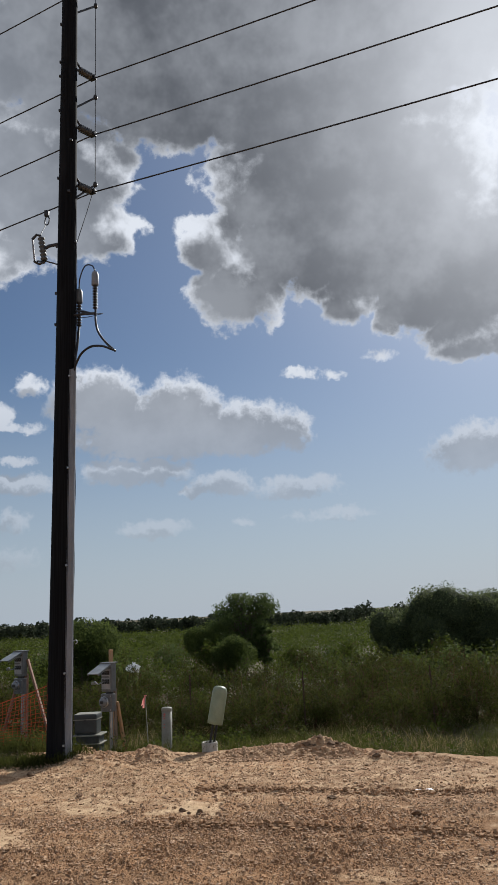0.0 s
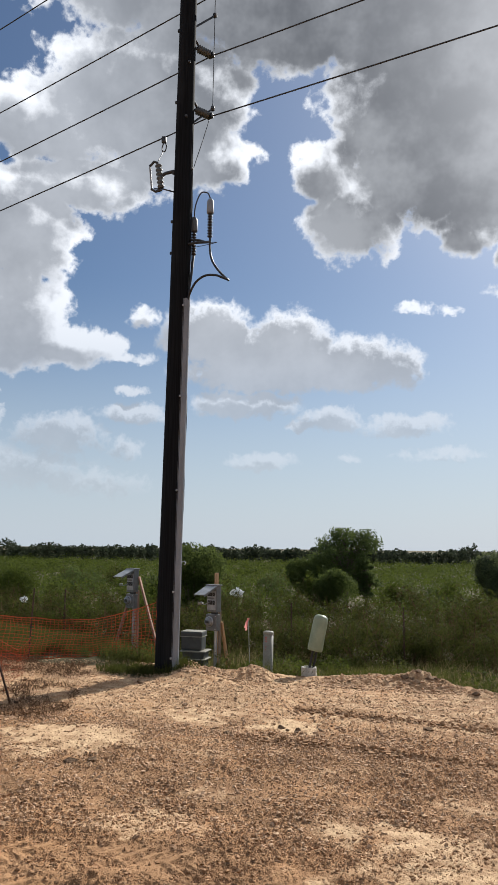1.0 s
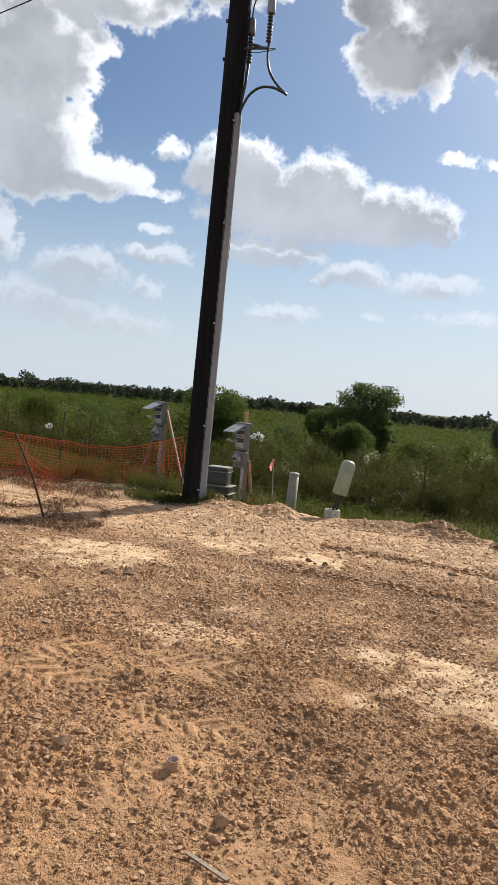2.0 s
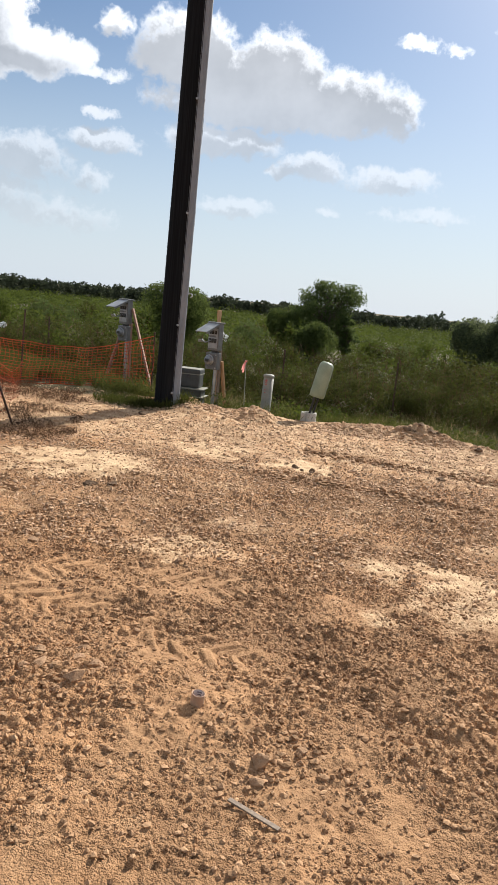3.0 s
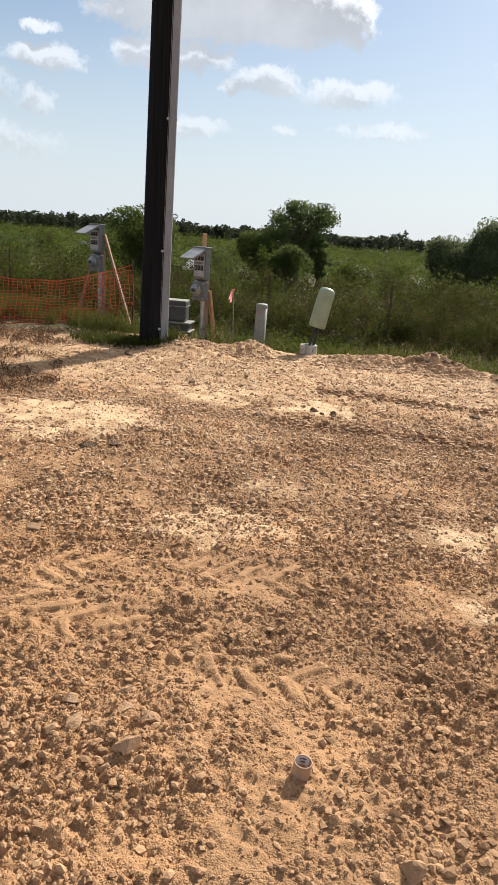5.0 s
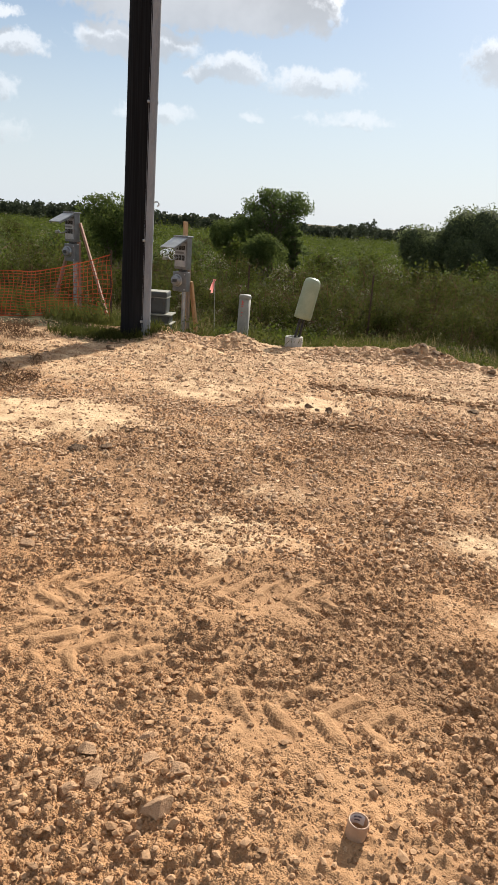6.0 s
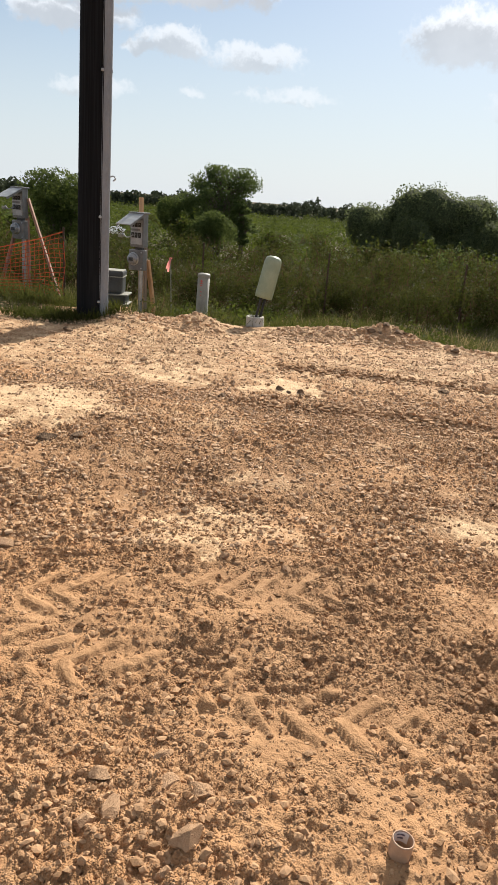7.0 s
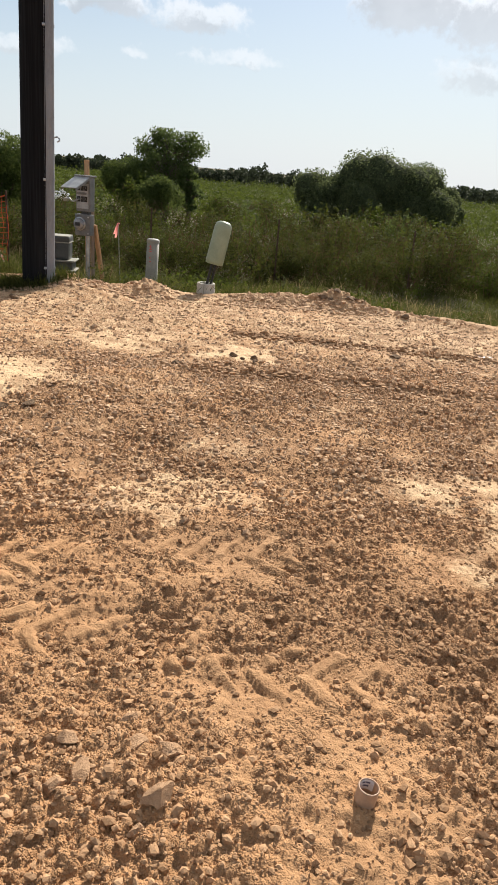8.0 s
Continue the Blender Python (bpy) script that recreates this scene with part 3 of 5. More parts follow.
def surface(x, y):
    x, y = np.asarray(x, float), np.asarray(y, float)
    fade = (1 - smooth(y - edge(x), 0.2, 1.2)) * smooth(y, 1.4, 2.7) * smooth(x, -6.2, -4.5) * (1 - smooth(x, 2.6, 4.2))
    rough = 0.25 * (grain(x, y, 2.5, 20) - 0.5) * smooth(y - edge(x), 1.0, 6.0)
    return lay(x, y) + crumble(x, y) * (0.04 + 0.96 * fade) + rough


def height(x, y):
    return float(surface(np.array([x]), np.array([y]))[0])


def spread(start, end, first, ratio):
    out, d = [start], first
    sign = 1 if end > start else -1
    while (end - out[-1]) * sign > 0:
        out.append(out[-1] + sign * d)
        d *= ratio
    return out[1:]


gx = list(np.arange(-2.9, 1.3, 0.0092)) + spread(1.3, 4.2, 0.018, 1.022) + spread(4.25, 2500, 0.14, 1.18)
gx = sorted(spread(-2.9, -6.5, 0.018, 1.02) + spread(-6.6, -2500, 0.14, 1.18) + gx)
gy = sorted(spread(2.7, -800, 0.05, 1.2) + list(np.arange(2.7, 5.6, 0.0095)) + list(np.arange(5.6, 8.0, 0.014)) + list(np.arange(8.0, 12.8, 0.024))
            + spread(12.8, 26, 0.05, 1.03) + spread(26.5, 2500, 0.8, 1.13))
gx, gy = np.array(gx), np.array(gy)
X, Y = np.meshgrid(gx, gy, indexing="ij")
Z = surface(X, Y)
ground_geo = Geo()
ni, nj = X.shape
I, J = np.meshgrid(np.arange(ni - 1), np.arange(nj - 1), indexing="ij")
ground_geo.add(np.stack([X, Y, Z], -1), np.stack([I * nj + J, (I + 1) * nj + J, (I + 1) * nj + J + 1, I * nj + J + 1], -1).reshape(-1, 4))
ground = part("ground", ground_geo, GROUND)
tagged(ground, "rough pale clay and gravel pad falling off to brushland", "ground", kind="structure")
away = Y - edge(X)
soil = smooth(away, 0.05, 0.9)
soil = np.maximum(soil, 0.9 * np.exp(-(((X + 3.2) / 0.85) ** 2 + ((Y - 11.5) / 0.42) ** 2)))
soil = np.maximum(soil, smooth(-X, 3.2, 3.8) * smooth(Y, 11.6, 12.5) * (0.5 + 0.8 * grain(X, Y, 0.5, 15)))
for key, val in (("sand", sandy(X, Y)), ("soil", soil), ("press", np.maximum(prints(X, Y)[0], 0.8 * trodden(X, Y)))):
    ground.data.attributes.new(key, "FLOAT", "POINT").data.foreach_set("value", val.astype(np.float32).ravel())


# ---- loose stones ----
def scatter(n, x0, x1, y0, y1):
    x, y = rng.uniform(x0, x1, n), rng.uniform(y0, y1, n)
    loose = smooth(0.55 * grain(x, y, 0.42, 33) + 0.25 * grain(x, y, 0.16, 34) + 0.2 * grain(x, y, 0.07, 35), 0.32, 0.62)
    loose = np.maximum(loose, 0.75 * smooth(y, 6.0, 8.0))
    keep = rng.random(n) < (1.08 - 0.97 * sandy(x, y)) * (0.36 + 0.8 * loose)
    keep &= rng.random(n) > 0.55 * trodden(x, y)
    keep &= (y < edge(x) - 0.05) & (prints(x, y)[0] < 0.45)
    return x[keep], y[keep]


def pebbles(x, y, r, solid):
    v, f = solid
    n = len(x)
    shape = v[None] * rng.uniform(0.6, 1.3, (n, len(v), 1))
    shape = shape * (rng.uniform(0.6, 1.35, (n, 1, 3)) * np.array([1, 1, 0.72]))
    t = rng.uniform(0, 6.28, n)
    c, s = np.cos(t)[:, None], np.sin(t)[:, None]
    px = shape[..., 0] * c - shape[..., 1] * s
    py = shape[..., 0] * s + shape[..., 1] * c
    z = surface(x, y)
    out = np.stack([px * r[:, None] + x[:, None], py * r[:, None] + y[:, None], (shape[..., 2] + rng.uniform(-0.12, 0.32, n)[:, None]) * r[:, None] + z[:, None]], -1)
    face = f[None] + (np.arange(n) * len(v))[:, None, None]
    return out.reshape(-1, 3), face.reshape(-1, 4)


gravel, pale_gravel = Geo(), Geo()
for n, box, lo, hi, power, solid, to in (
        (70000, (-2.7, 1.1, 2.7, 5.6), 0.0026, 0.0070, 1.5, OCTA, gravel), (32000, (-2.8, 1.2, 2.7, 6.2), 0.0042, 0.0165, 2.6, ICO1, gravel),
        (34000, (-3.6, 1.8, 5.4, 8.4), 0.0050, 0.0125, 1.6, OCTA, gravel), (18000, (-4.8, 2.2, 5.4, 8.6), 0.007, 0.022, 2.0, ICO1, pale_gravel),
        (26000, (-4.6, 3.0, 8.0, 12.6), 0.0060, 0.0140, 1.6, OCTA, pale_gravel), (13000, (-5.2, 3.2, 8.2, 12.6), 0.009, 0.028, 2.2, ICO1, pale_gravel),
        (4000, (-6.0, 4.0, -3.0, 2.7), 0.008, 0.02, 2.5, OCTA, gravel)):
    x, y = scatter(n, *box)
    to.add(*pebbles(x, y, lo + (hi - lo) * rng.random(len(x)) ** power, solid))
x, y = scatter(9500, -3.1, 2.4, 11.3, 12.6)
away_from_can = rng.random(len(x)) > 0.9 * np.exp(-((x + 0.95) / 0.6) ** 2)
x, y = x[away_from_can], y[away_from_can]
pale_gravel.add(*pebbles(x, y, 0.008 + 0.032 * rng.random(len(x)) ** 2.6, ICO1))
tagged(part("pale_gravel", pale_gravel, PALE_STONE, flat=True), "dusty pale limestone crumbs over the farther part of the pad", "gravel", kind="stuff")
for x0, y0, x1, y1, w, deep in RUTS[:2]:
    t = rng.random(1500)
    x, y = x0 + (x1 - x0) * t, y0 + (y1 - y0) * t - w + rng.normal(0, 0.075, 1500)
    gravel.add(*pebbles(x, y, 0.009 + 0.026 * rng.random(1500) ** 2, ICO1))
x, y = rng.uniform(-2.2, -1.25, 380), rng.uniform(3.1, 4.1, 380)
gravel.add(*pebbles(x, y, 0.005 + 0.012 * rng.random(380) ** 2.2, ICO1))
x, y = rng.normal(-0.66, 0.16, 260), rng.normal(3.35, 0.14, 260)
gravel.add(*pebbles(x, y, 0.005 + 0.016 * rng.random(260) ** 2.2, ICO1))
tagged(part("gravel", gravel, STONE, flat=True), "loose pale tan limestone gravel strewn over the pad", "gravel", kind="stuff")


def rock(x, y, r, flat_by=0.7, long_by=1.2, turn=0.0, seed=0, label="rough pale limestone rock lying on the clay"):
    v, f = ICO3
    g = np.random.default_rng(seed + 40)
    w = v.copy()
    for k, amp in ((1.3, 0.30), (2.7, 0.20), (6.0, 0.13)):
        off = g.uniform(0, 50, 3)
        w = w * (1 + amp * np.array([noise.noise(Vector(p * k + off)) for p in v]))[:, None]
    for _ in range(11):
        d = g.normal(size=3)
        d /= np.linalg.norm(d)
        h = w @ d
        cut = 0.46 + 0.28 * g.random()
        w = w - np.maximum(h - cut, 0)[:, None] * d * 0.96
    w = w * np.array([long_by, 1.0, flat_by]) * r
    me = Geo().add(w, f).mesh("rock", True)
    ob = part("rock", me, CLOD if y > 6.5 else ROCK)
    ob.matrix_world = pose(x, y, height(x, y) + r * flat_by * 0.32, 0, 0, turn)
    return tagged(ob, label, "rock", "larger rocks on the clay pad")


for k, (x, y, r, fl, lo, turn) in enumerate([
        (-1.665, 3.905, 0.030, 0.6, 1.6, 10), (-1.568, 3.87, 0.032, 0.75, 1.3, -25), (-1.61, 3.68, 0.033, 0.75, 1.25, 20),
        (-1.89, 3.76, 0.030, 0.65, 1.3, 60), (-1.82, 3.80, 0.026, 0.6, 1.6, 80), (-1.66, 3.60, 0.021, 0.8, 1.3, 30),
        (-1.685, 4.02, 0.022, 0.7, 1.4, -30), (-1.86, 3.93, 0.024, 0.7, 1.2, 15), (-2.46, 5.36, 0.042, 0.55, 1.4, -10),
        (-1.155, 5.22, 0.027, 0.8, 1.2, 0), (-1.44, 5.29, 0.022, 0.8, 1.2, 40), (-0.72, 3.33, 0.034, 0.8, 1.15, 10),
        (-0.56, 3.45, 0.022, 0.8, 1.2, 0), (-0.73, 3.22, 0.024, 0.8, 1.2, 0), (-0.98, 4.9, 0.022, 0.8, 1.2, 0),
        (-0.78, 8.78, 0.040, 0.8, 1.2, 20), (-0.70, 8.70, 0.026, 0.9, 1.1, 0), (-0.58, 8.74, 0.036, 0.9, 1.1, 0), (-0.59, 8.62, 0.022, 0.8, 1.3, 0),
        (-3.04, 10.8, 0.06, 0.8, 1.3, 10), (-2.55, 6.93, 0.06, 0.5, 1.5, 0), (-2.38, 6.98, 0.05, 0.6, 1.3, 30),
        (0.80, 11.85, 0.06, 0.5, 1.5, 0), (1.18, 11.86, 0.075, 0.5, 1.6, 40), (1.02, 11.92, 0.06, 0.6, 1.4, 80), (1.3, 11.9, 0.05, 0.6, 1.3, 10), (0.93, 11.83, 0.045, 0.6, 1.4, 50), (1.75, 11.2, 0.06, 0.7, 1.2, 0), (0.9, 9.05, 0.05, 0.6, 1.3, 0),
        (-1.33, 8.35, 0.05, 0.8, 1.1, 0), (0.1, 12.0, 0.06, 0.6, 1.7, 20), (1.7, 8.3, 0.05, 0.7, 1.3, 0)]):
    rock(x, y, r * (1.25 if y < 4.2 else 1.0), fl, lo, turn, k)

stick_top = height(-0.73, 3.04) + 0.016
stick = board((-0.82, 3.10, stick_top), (-0.625, 2.975, stick_top + 0.004), 0.020, 0.007, 0.002)
tagged(part("stick", stick, OLD_TIMBER), "flat weathered grey splinter of wood lying on the clay", "stick")
scrap = block(0.22, 0.06, 0.006, bevel=0.002, turn=(3, 2, 12))
ob = part("plastic_scrap", scrap, LABEL_WHITE)
ob.location = (2.02, 9.42, height(2.02, 9.42) + 0.012)
tagged(ob, "small flat scrap of white plastic lying on the clay", "litter")

# short PVC stub with a printed label inside the mouth
stub_pipe = thing("pvc_pipe_stub", (-1.04, 3.66, lay(np.array([-1.04]), np.array([3.66]))[0] - 0.012), "short beige PVC conduit stub standing upright in the clay", "pipe")
stub_pipe.rotation_euler = (radians(4), radians(5), 0)
part("pipe_wall", Geo().lathe([(0.0305, -0.05), (0.0305, 0.078), (0.0298, 0.0815), (0.0272, 0.082), (0.0264, 0.079), (0.0264, 0.03)], 32), PVC, stub_pipe)
part("soil_plug", Geo().lathe([(0.0262, 0.028), (0.02, 0.036), (0.01, 0.030), (0.0, 0.034)], 20), GROUND, stub_pipe, "clay filling the pipe")
sticker = Geo()
ang = np.linspace(radians(35), radians(150), 16)
sv = np.array([(0.0258 * math.cos(a), 0.0258 * math.sin(a), z) for a in ang for z in (0.044, 0.079)])
sticker.add(sv, [[2 * i, 2 * i + 1, 2 * i + 3, 2 * i + 2] for i in range(15)])
sticker = part("sticker", sticker, LABEL_WHITE, stub_pipe, "white printed sticker")
for lo, hi, z in ((60, 88, 0.066), (92, 112, 0.066), (66, 104, 0.054)):
    bar = Geo()
    ang = np.linspace(radians(lo), radians(hi), 8)
    bar.add([(0.0252 * math.cos(a), 0.0252 * math.sin(a), zz) for a in ang for zz in (z, z + 0.006)],
            [[2 * i, 2 * i + 1, 2 * i + 3, 2 * i + 2] for i in range(7)])
    part("print_bar", bar, INK, sticker)

# ---- plants ----
def shrub_kind(h, w, lobes, n_leaves, leaf, mat, seed, label, group, slim=0.55):
    """A ragged shrub: a few stems, and leaves over many small lobes of foliage."""
    g = np.random.default_rng(seed)
    ob = thing("shrub", (0, 0, -50), label, "shrub", group)
    wood, green = Geo(), Geo()
    for k in range(lobes):
        a, reach = g.uniform(0, 6.28), w * 0.5 * math.sqrt(g.random())
        top = h * g.uniform(0.25, 1.0) * (1.0 - 0.45 * (reach / (w * 0.5)) ** 2)
        c = np.array([reach * math.cos(a), reach * math.sin(a), top * 0.86])
        if k % 3 == 0:
            line = curve([(0, 0, 0), c * np.array([0.45, 0.45, 0.5]), c], 3)
            wood.tube(line, np.linspace(0.012, 0.004, len(line)), 3, caps=False)
        r = g.uniform(0.13, 0.27) * (h / 1.5) ** 0.5
        n = int(n_leaves / lobes)
        d = g.normal(size=(n, 3))
        d /= np.linalg.norm(d, axis=1)[:, None]
        p = c + d * (r * g.uniform(0.35, 1.15, n))[:, None] * np.array([1, 1, 1 / slim * 0.75])
        p[:, 2] = np.maximum(p[:, 2], 0.02)
        green.leaves(p, leaf, leaf * 0.52, up=0.3, out=d)
    if h > 0.8:
        a = g.uniform(0, 6.28, 130)
        q = np.sqrt(g.random(130)) * w * 0.55
        z = g.uniform(0.1, 0.75, 130) * h
        wood.leaves(np.stack([q * np.cos(a), q * np.sin(a), z], 1), 0.34, 0.014, up=1.3)
    part("branchwork", wood, DEAD, ob)["kind"] = "stuff"
    part("foliage", green, mat, ob)
    return ob


def settle(kinds, places, lo=0.8, hi=1.2, sink=0.04):
    """Puts copies of the kinds at the places; the first ones take the patterns themselves."""
    free = list(kinds)
    for x, y in places:
        k = rng.integers(len(kinds))
        s = rng.uniform(lo, hi)
        m = pose(x, y, height(x, y) - sink, rng.uniform(-5, 5), rng.uniform(-5, 5), rng.uniform(0, 360))
        src = kinds[k]
        if src in free:
            free.remove(src)
            src.matrix_basis = m @ Matrix.Diagonal((s, s, s, 1))
        else:
            src.scale, keep = (1, 1, 1), src.scale.copy()
            ob = copy_thing(src, m @ Matrix.Diagonal((s, s, s * rng.uniform(0.9, 1.1), 1)))
            src.scale = keep


WOODY = "dense leafy green shrub in the brushy hedge"
hedge = [shrub_kind(1.55, 1.5, 48, 3400, 0.058, LEAF_HEDGE, 1, WOODY, "hedge shrubs"),
         shrub_kind(1.35, 1.7, 50, 3400, 0.057, LEAF_HEDGE, 2, WOODY, "hedge shrubs"),
         shrub_kind(1.75, 1.1, 42, 2800, 0.055, LEAF_HEDGE, 3, "tall green weedy shrub in the hedge", "hedge shrubs", 0.4),
         shrub_kind(1.45, 1.4, 48, 3400, 0.054, LEAF_HEDGE, 4, WOODY, "hedge shrubs"),
         shrub_kind(1.15, 1.3, 38, 2700, 0.058, LEAF_BRIGHT, 5, "low bright green weedy shrub in the hedge", "hedge shrubs")]
spots = []
for row, (y0, gap, n) in enumerate(((17.6, 0.98, 28), (18.8, 1.02, 28), (20.4, 1.1, 26), (22.6, 1.3, 23))):
    for k in range(n):
        spots.append((-13.5 + (k + rng.uniform(-0.35, 0.35)) * gap, y0 + rng.uniform(-0.4, 0.4)))
settle(hedge, spots, 0.68, 1.22)


def dome(name, at, rx, rz, n, leaf, mat, label, category, seed, stretch=0.0, lobes=5, filled=True):
    """A rounded bush or crown: an uneven shell of leaves over a few limbs; filled adds shade-coloured cores."""
    g = np.random.default_rng(seed)
    ob = thing(name, at, label, category)
    wood, green, core = Geo(), Geo(), Geo()
    centres = [np.array([g.uniform(-0.55, 0.55) * rx, g.uniform(-0.4, 0.4) * rx, rz * g.uniform(0.35, 0.72)]) for _ in range(lobes)]
    centres.append(np.array([0, 0, rz * 0.55]))
    for c in centres:
        line = curve([(0, 0, 0), c * 0.5 + np.array([0.05, 0, 0]), c], 4)
        wood.tube(line, np.linspace(0.05, 0.015, len(line)), 6)
        r = rx * g.uniform(0.45, 0.65)
        # solid lump behind the leaves, standing in for the crown's shaded depth
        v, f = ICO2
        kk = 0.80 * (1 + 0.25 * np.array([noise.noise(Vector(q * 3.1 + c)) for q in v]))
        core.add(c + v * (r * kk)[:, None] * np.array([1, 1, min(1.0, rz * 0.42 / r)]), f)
        d = g.normal(size=(n // len(centres), 3))
        d /= np.linalg.norm(d, axis=1)[:, None]
        k = 1 + 0.22 * np.array([noise.noise(Vector(q * 3.1 + c)) for q in d])
        flat_k = np.array([1, 1, min(1.0, rz * 0.42 / r)])
        p = c + d * (r * k * g.uniform(0.5, 1.0, len(d)) ** 0.5)[:, None] * flat_k
        p[:, 2] = np.maximum(p[:, 2], 0.03)
        half = len(p) // 2
        green.leaves(p[:half], leaf, leaf * 0.55, up=stretch, out=d[:half])
        green.leaves(p[half:], leaf, leaf * 0.55, up=stretch)
    part("branchwork", wood, BARK, ob)
    part("crown", green, mat, ob)
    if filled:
        part("inner_crown", core, LEAF_CORE, ob, "solid core coloured as shaded inner leaves")
    return ob


def on_ground(x, y, sink=0.1):
    return (x, y, height(x, y) - sink)


dome("rounded_bush", on_ground(-1.97, 35.5), 1.22, 2.55, 16000, 0.085, LEAF_DOME, "rounded dense green bush in the field", "bush", 11, 0.4, 7, False)
dome("rounded_bush", on_ground(-0.85, 33.2), 1.02, 2.3, 15000, 0.08, LEAF_DOME, "rounded dense green bush in the field", "bush", 12, 0.4, 7, False)
dome("feathery_bush", on_ground(-6.0, 27.5), 1.25, 3.15, 17000, 0.085, LEAF_DOME, "tall feathery green bush standing in the brush", "bush", 13, 1.2, 9, False)
dome("feathery_bush", on_ground(-12.5, 26.0), 1.0, 2.3, 7000, 0.07, LEAF_BRIGHT, "ragged bright green bush in the brush", "bush", 14, 0.5, 6, False)
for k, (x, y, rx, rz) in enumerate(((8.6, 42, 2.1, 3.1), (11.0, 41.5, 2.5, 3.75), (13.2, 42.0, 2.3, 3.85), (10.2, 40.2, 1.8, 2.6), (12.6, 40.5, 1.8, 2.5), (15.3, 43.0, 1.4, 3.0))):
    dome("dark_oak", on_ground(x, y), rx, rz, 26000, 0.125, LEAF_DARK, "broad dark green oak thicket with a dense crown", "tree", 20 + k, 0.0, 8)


def tree(at, h, spread_by, n_clumps, per, leaf, mat, label, seed, lean=0.0):
    """A tapered trunk, forked limbs, and leaves in clumps with gaps."""
    g = np.random.default_rng(seed)
    ob = thing("tree", at, label, "tree")
    trunk = Geo().tube(curve([(0, 0, 0), (0.06, 0, h * 0.3), (-0.05, 0.05, h * 0.62), (0.03, 0, h * 0.9)], 6), np.linspace(0.13, 0.03, 18), 8)
    part("trunk", trunk, BARK, ob)
    limbs, green = Geo(), Geo()
    for k in range(n_clumps):
        a = g.uniform(0, 6.28)
        z = h * g.uniform(0.30, 0.97)
        lim = spread_by * math.sqrt(max(0.03, 1 - ((z / h - 0.56) / 0.43) ** 2))
        r = lim * g.uniform(0.35, 1.0)
        tip = np.array([r * math.cos(a) + lean * (z / h - 0.6), r * math.sin(a), z])
        root = np.array([0, 0, max(h * 0.25, z - 0.35 * h * g.uniform(0.5, 1.2))])
        line = curve([root, root * 0.45 + tip * 0.55 + np.array([0, 0, 0.08 * h]), tip], 4)
        limbs.tube(line, np.linspace(0.035, 0.008, len(line)), 5, caps=False)
        p = tip + np.clip(g.normal(0, 1, (per, 3)), -1.7, 1.7) * np.array([0.24, 0.24, 0.15]) * spread_by * 0.5
        green.leaves(p, leaf, leaf * 0.5)
    part("branchwork", limbs, BARK, ob)
    part("crown", green, mat, ob)
    return ob


tree(on_ground(-0.42, 37.0), 4.0, 1.72, 110, 120, 0.12, LEAF_TREE, "single broad-crowned dark green tree above the brush", 31, 0.9)
tree(on_ground(0.55, 36.3), 2.6, 0.75, 44, 110, 0.11, LEAF_TREE, "small leafy tree beside a larger one in the brush", 32)

field_bush = [shrub_kind(1.5, 1.9, 44, 1700, 0.105, LEAF_HEDGE, 61, "dark green rounded bush standing in the scrub field", "bushes in the field"),
              shrub_kind(1.3, 1.5, 36, 1500, 0.10, LEAF_TREE, 62, "dark green rounded bush standing in the scrub field", "bushes in the field"),
              shrub_kind(1.7, 1.4, 36, 1500, 0.11, LEAF_BRIGHT, 63, "bright green upright bush standing in the scrub field", "bushes in the field")]
spots = []
for k in range(40):
    r_k, a_k = 25.5 + 34 * rng.random() ** 1.3, radians(rng.uniform(-31, 31))
    spots.append((r_k * math.sin(a_k), r_k * math.cos(a_k)))
settle(field_bush, spots, 0.75, 1.3)

# brush over the whole field, too far off to count
brush = Geo()
n = 3000
r = 24.5 * (260 / 24.5) ** (rng.random(n) ** 0.8)
a = np.radians(rng.uniform(-37, 38, n))
bx, by = r * np.sin(a) - 0.8, r * np.cos(a)
k = (r / 25) ** 0.6
bz = surface(bx, by)
lush = 0.5 * grain(bx, by, 7.0, 50) + 0.5 * grain(bx, by, 2.6, 51)
tall = (0.35 + 1.7 * lush ** 2 + 0.5 * rng.random(n) ** 2) * k ** 0.3
wide = (0.45 + 0.55 * rng.random(n)) * k
per = 84
d = rng.normal(0, 1, (n * per, 3))
d[:, 2] = np.abs(d[:, 2]) * 0.9
d /= np.linalg.norm(d, axis=1)[:, None]
bulge = 0.55 + 0.55 * rng.random(n * per)
off = d * np.stack([np.repeat(wide, per), np.repeat(wide, per), np.repeat(tall, per)], 1) * bulge[:, None]
brush.leaves(np.repeat(np.stack([bx, by, bz], 1), per, 0) + off, np.repeat(0.115 * k, per), np.repeat(0.06 * k, per), up=0.4, out=d)
tagged(part("field_brush", brush, LEAF_BRIGHT), "wide field of green scrub and weeds reaching to the woods", "brush", kind="stuff")

woods = Geo()
n = 330
a = np.radians(np.linspace(-46, 46, n) + rng.normal(0, 0.12, n))
r = rng.uniform(225, 275, n)
x, y = r * np.sin(a), r * np.cos(a)
h = 3.2 + 2.6 * grain(np.degrees(a), a * 0, 1.1, 60) ** 1.5 + 0.8 * rng.random(n) + 1.0 * grain(np.degrees(a), a * 0, 6.0, 61)
for az_t, more in ((8.6, 3.2), (11.2, 2.0), (-26.2, 3.4), (-28.5, 3.0), (-11, 1.4), (-3.0, 1.6), (14.2, 1.4)):
    h += more * np.exp(-((np.degrees(a) - az_t) / 0.35) ** 2)
per = 180
g0 = surface(x, y)
d = rng.normal(0, 1, (n * per, 3))
d /= np.linalg.norm(d, axis=1)[:, None]
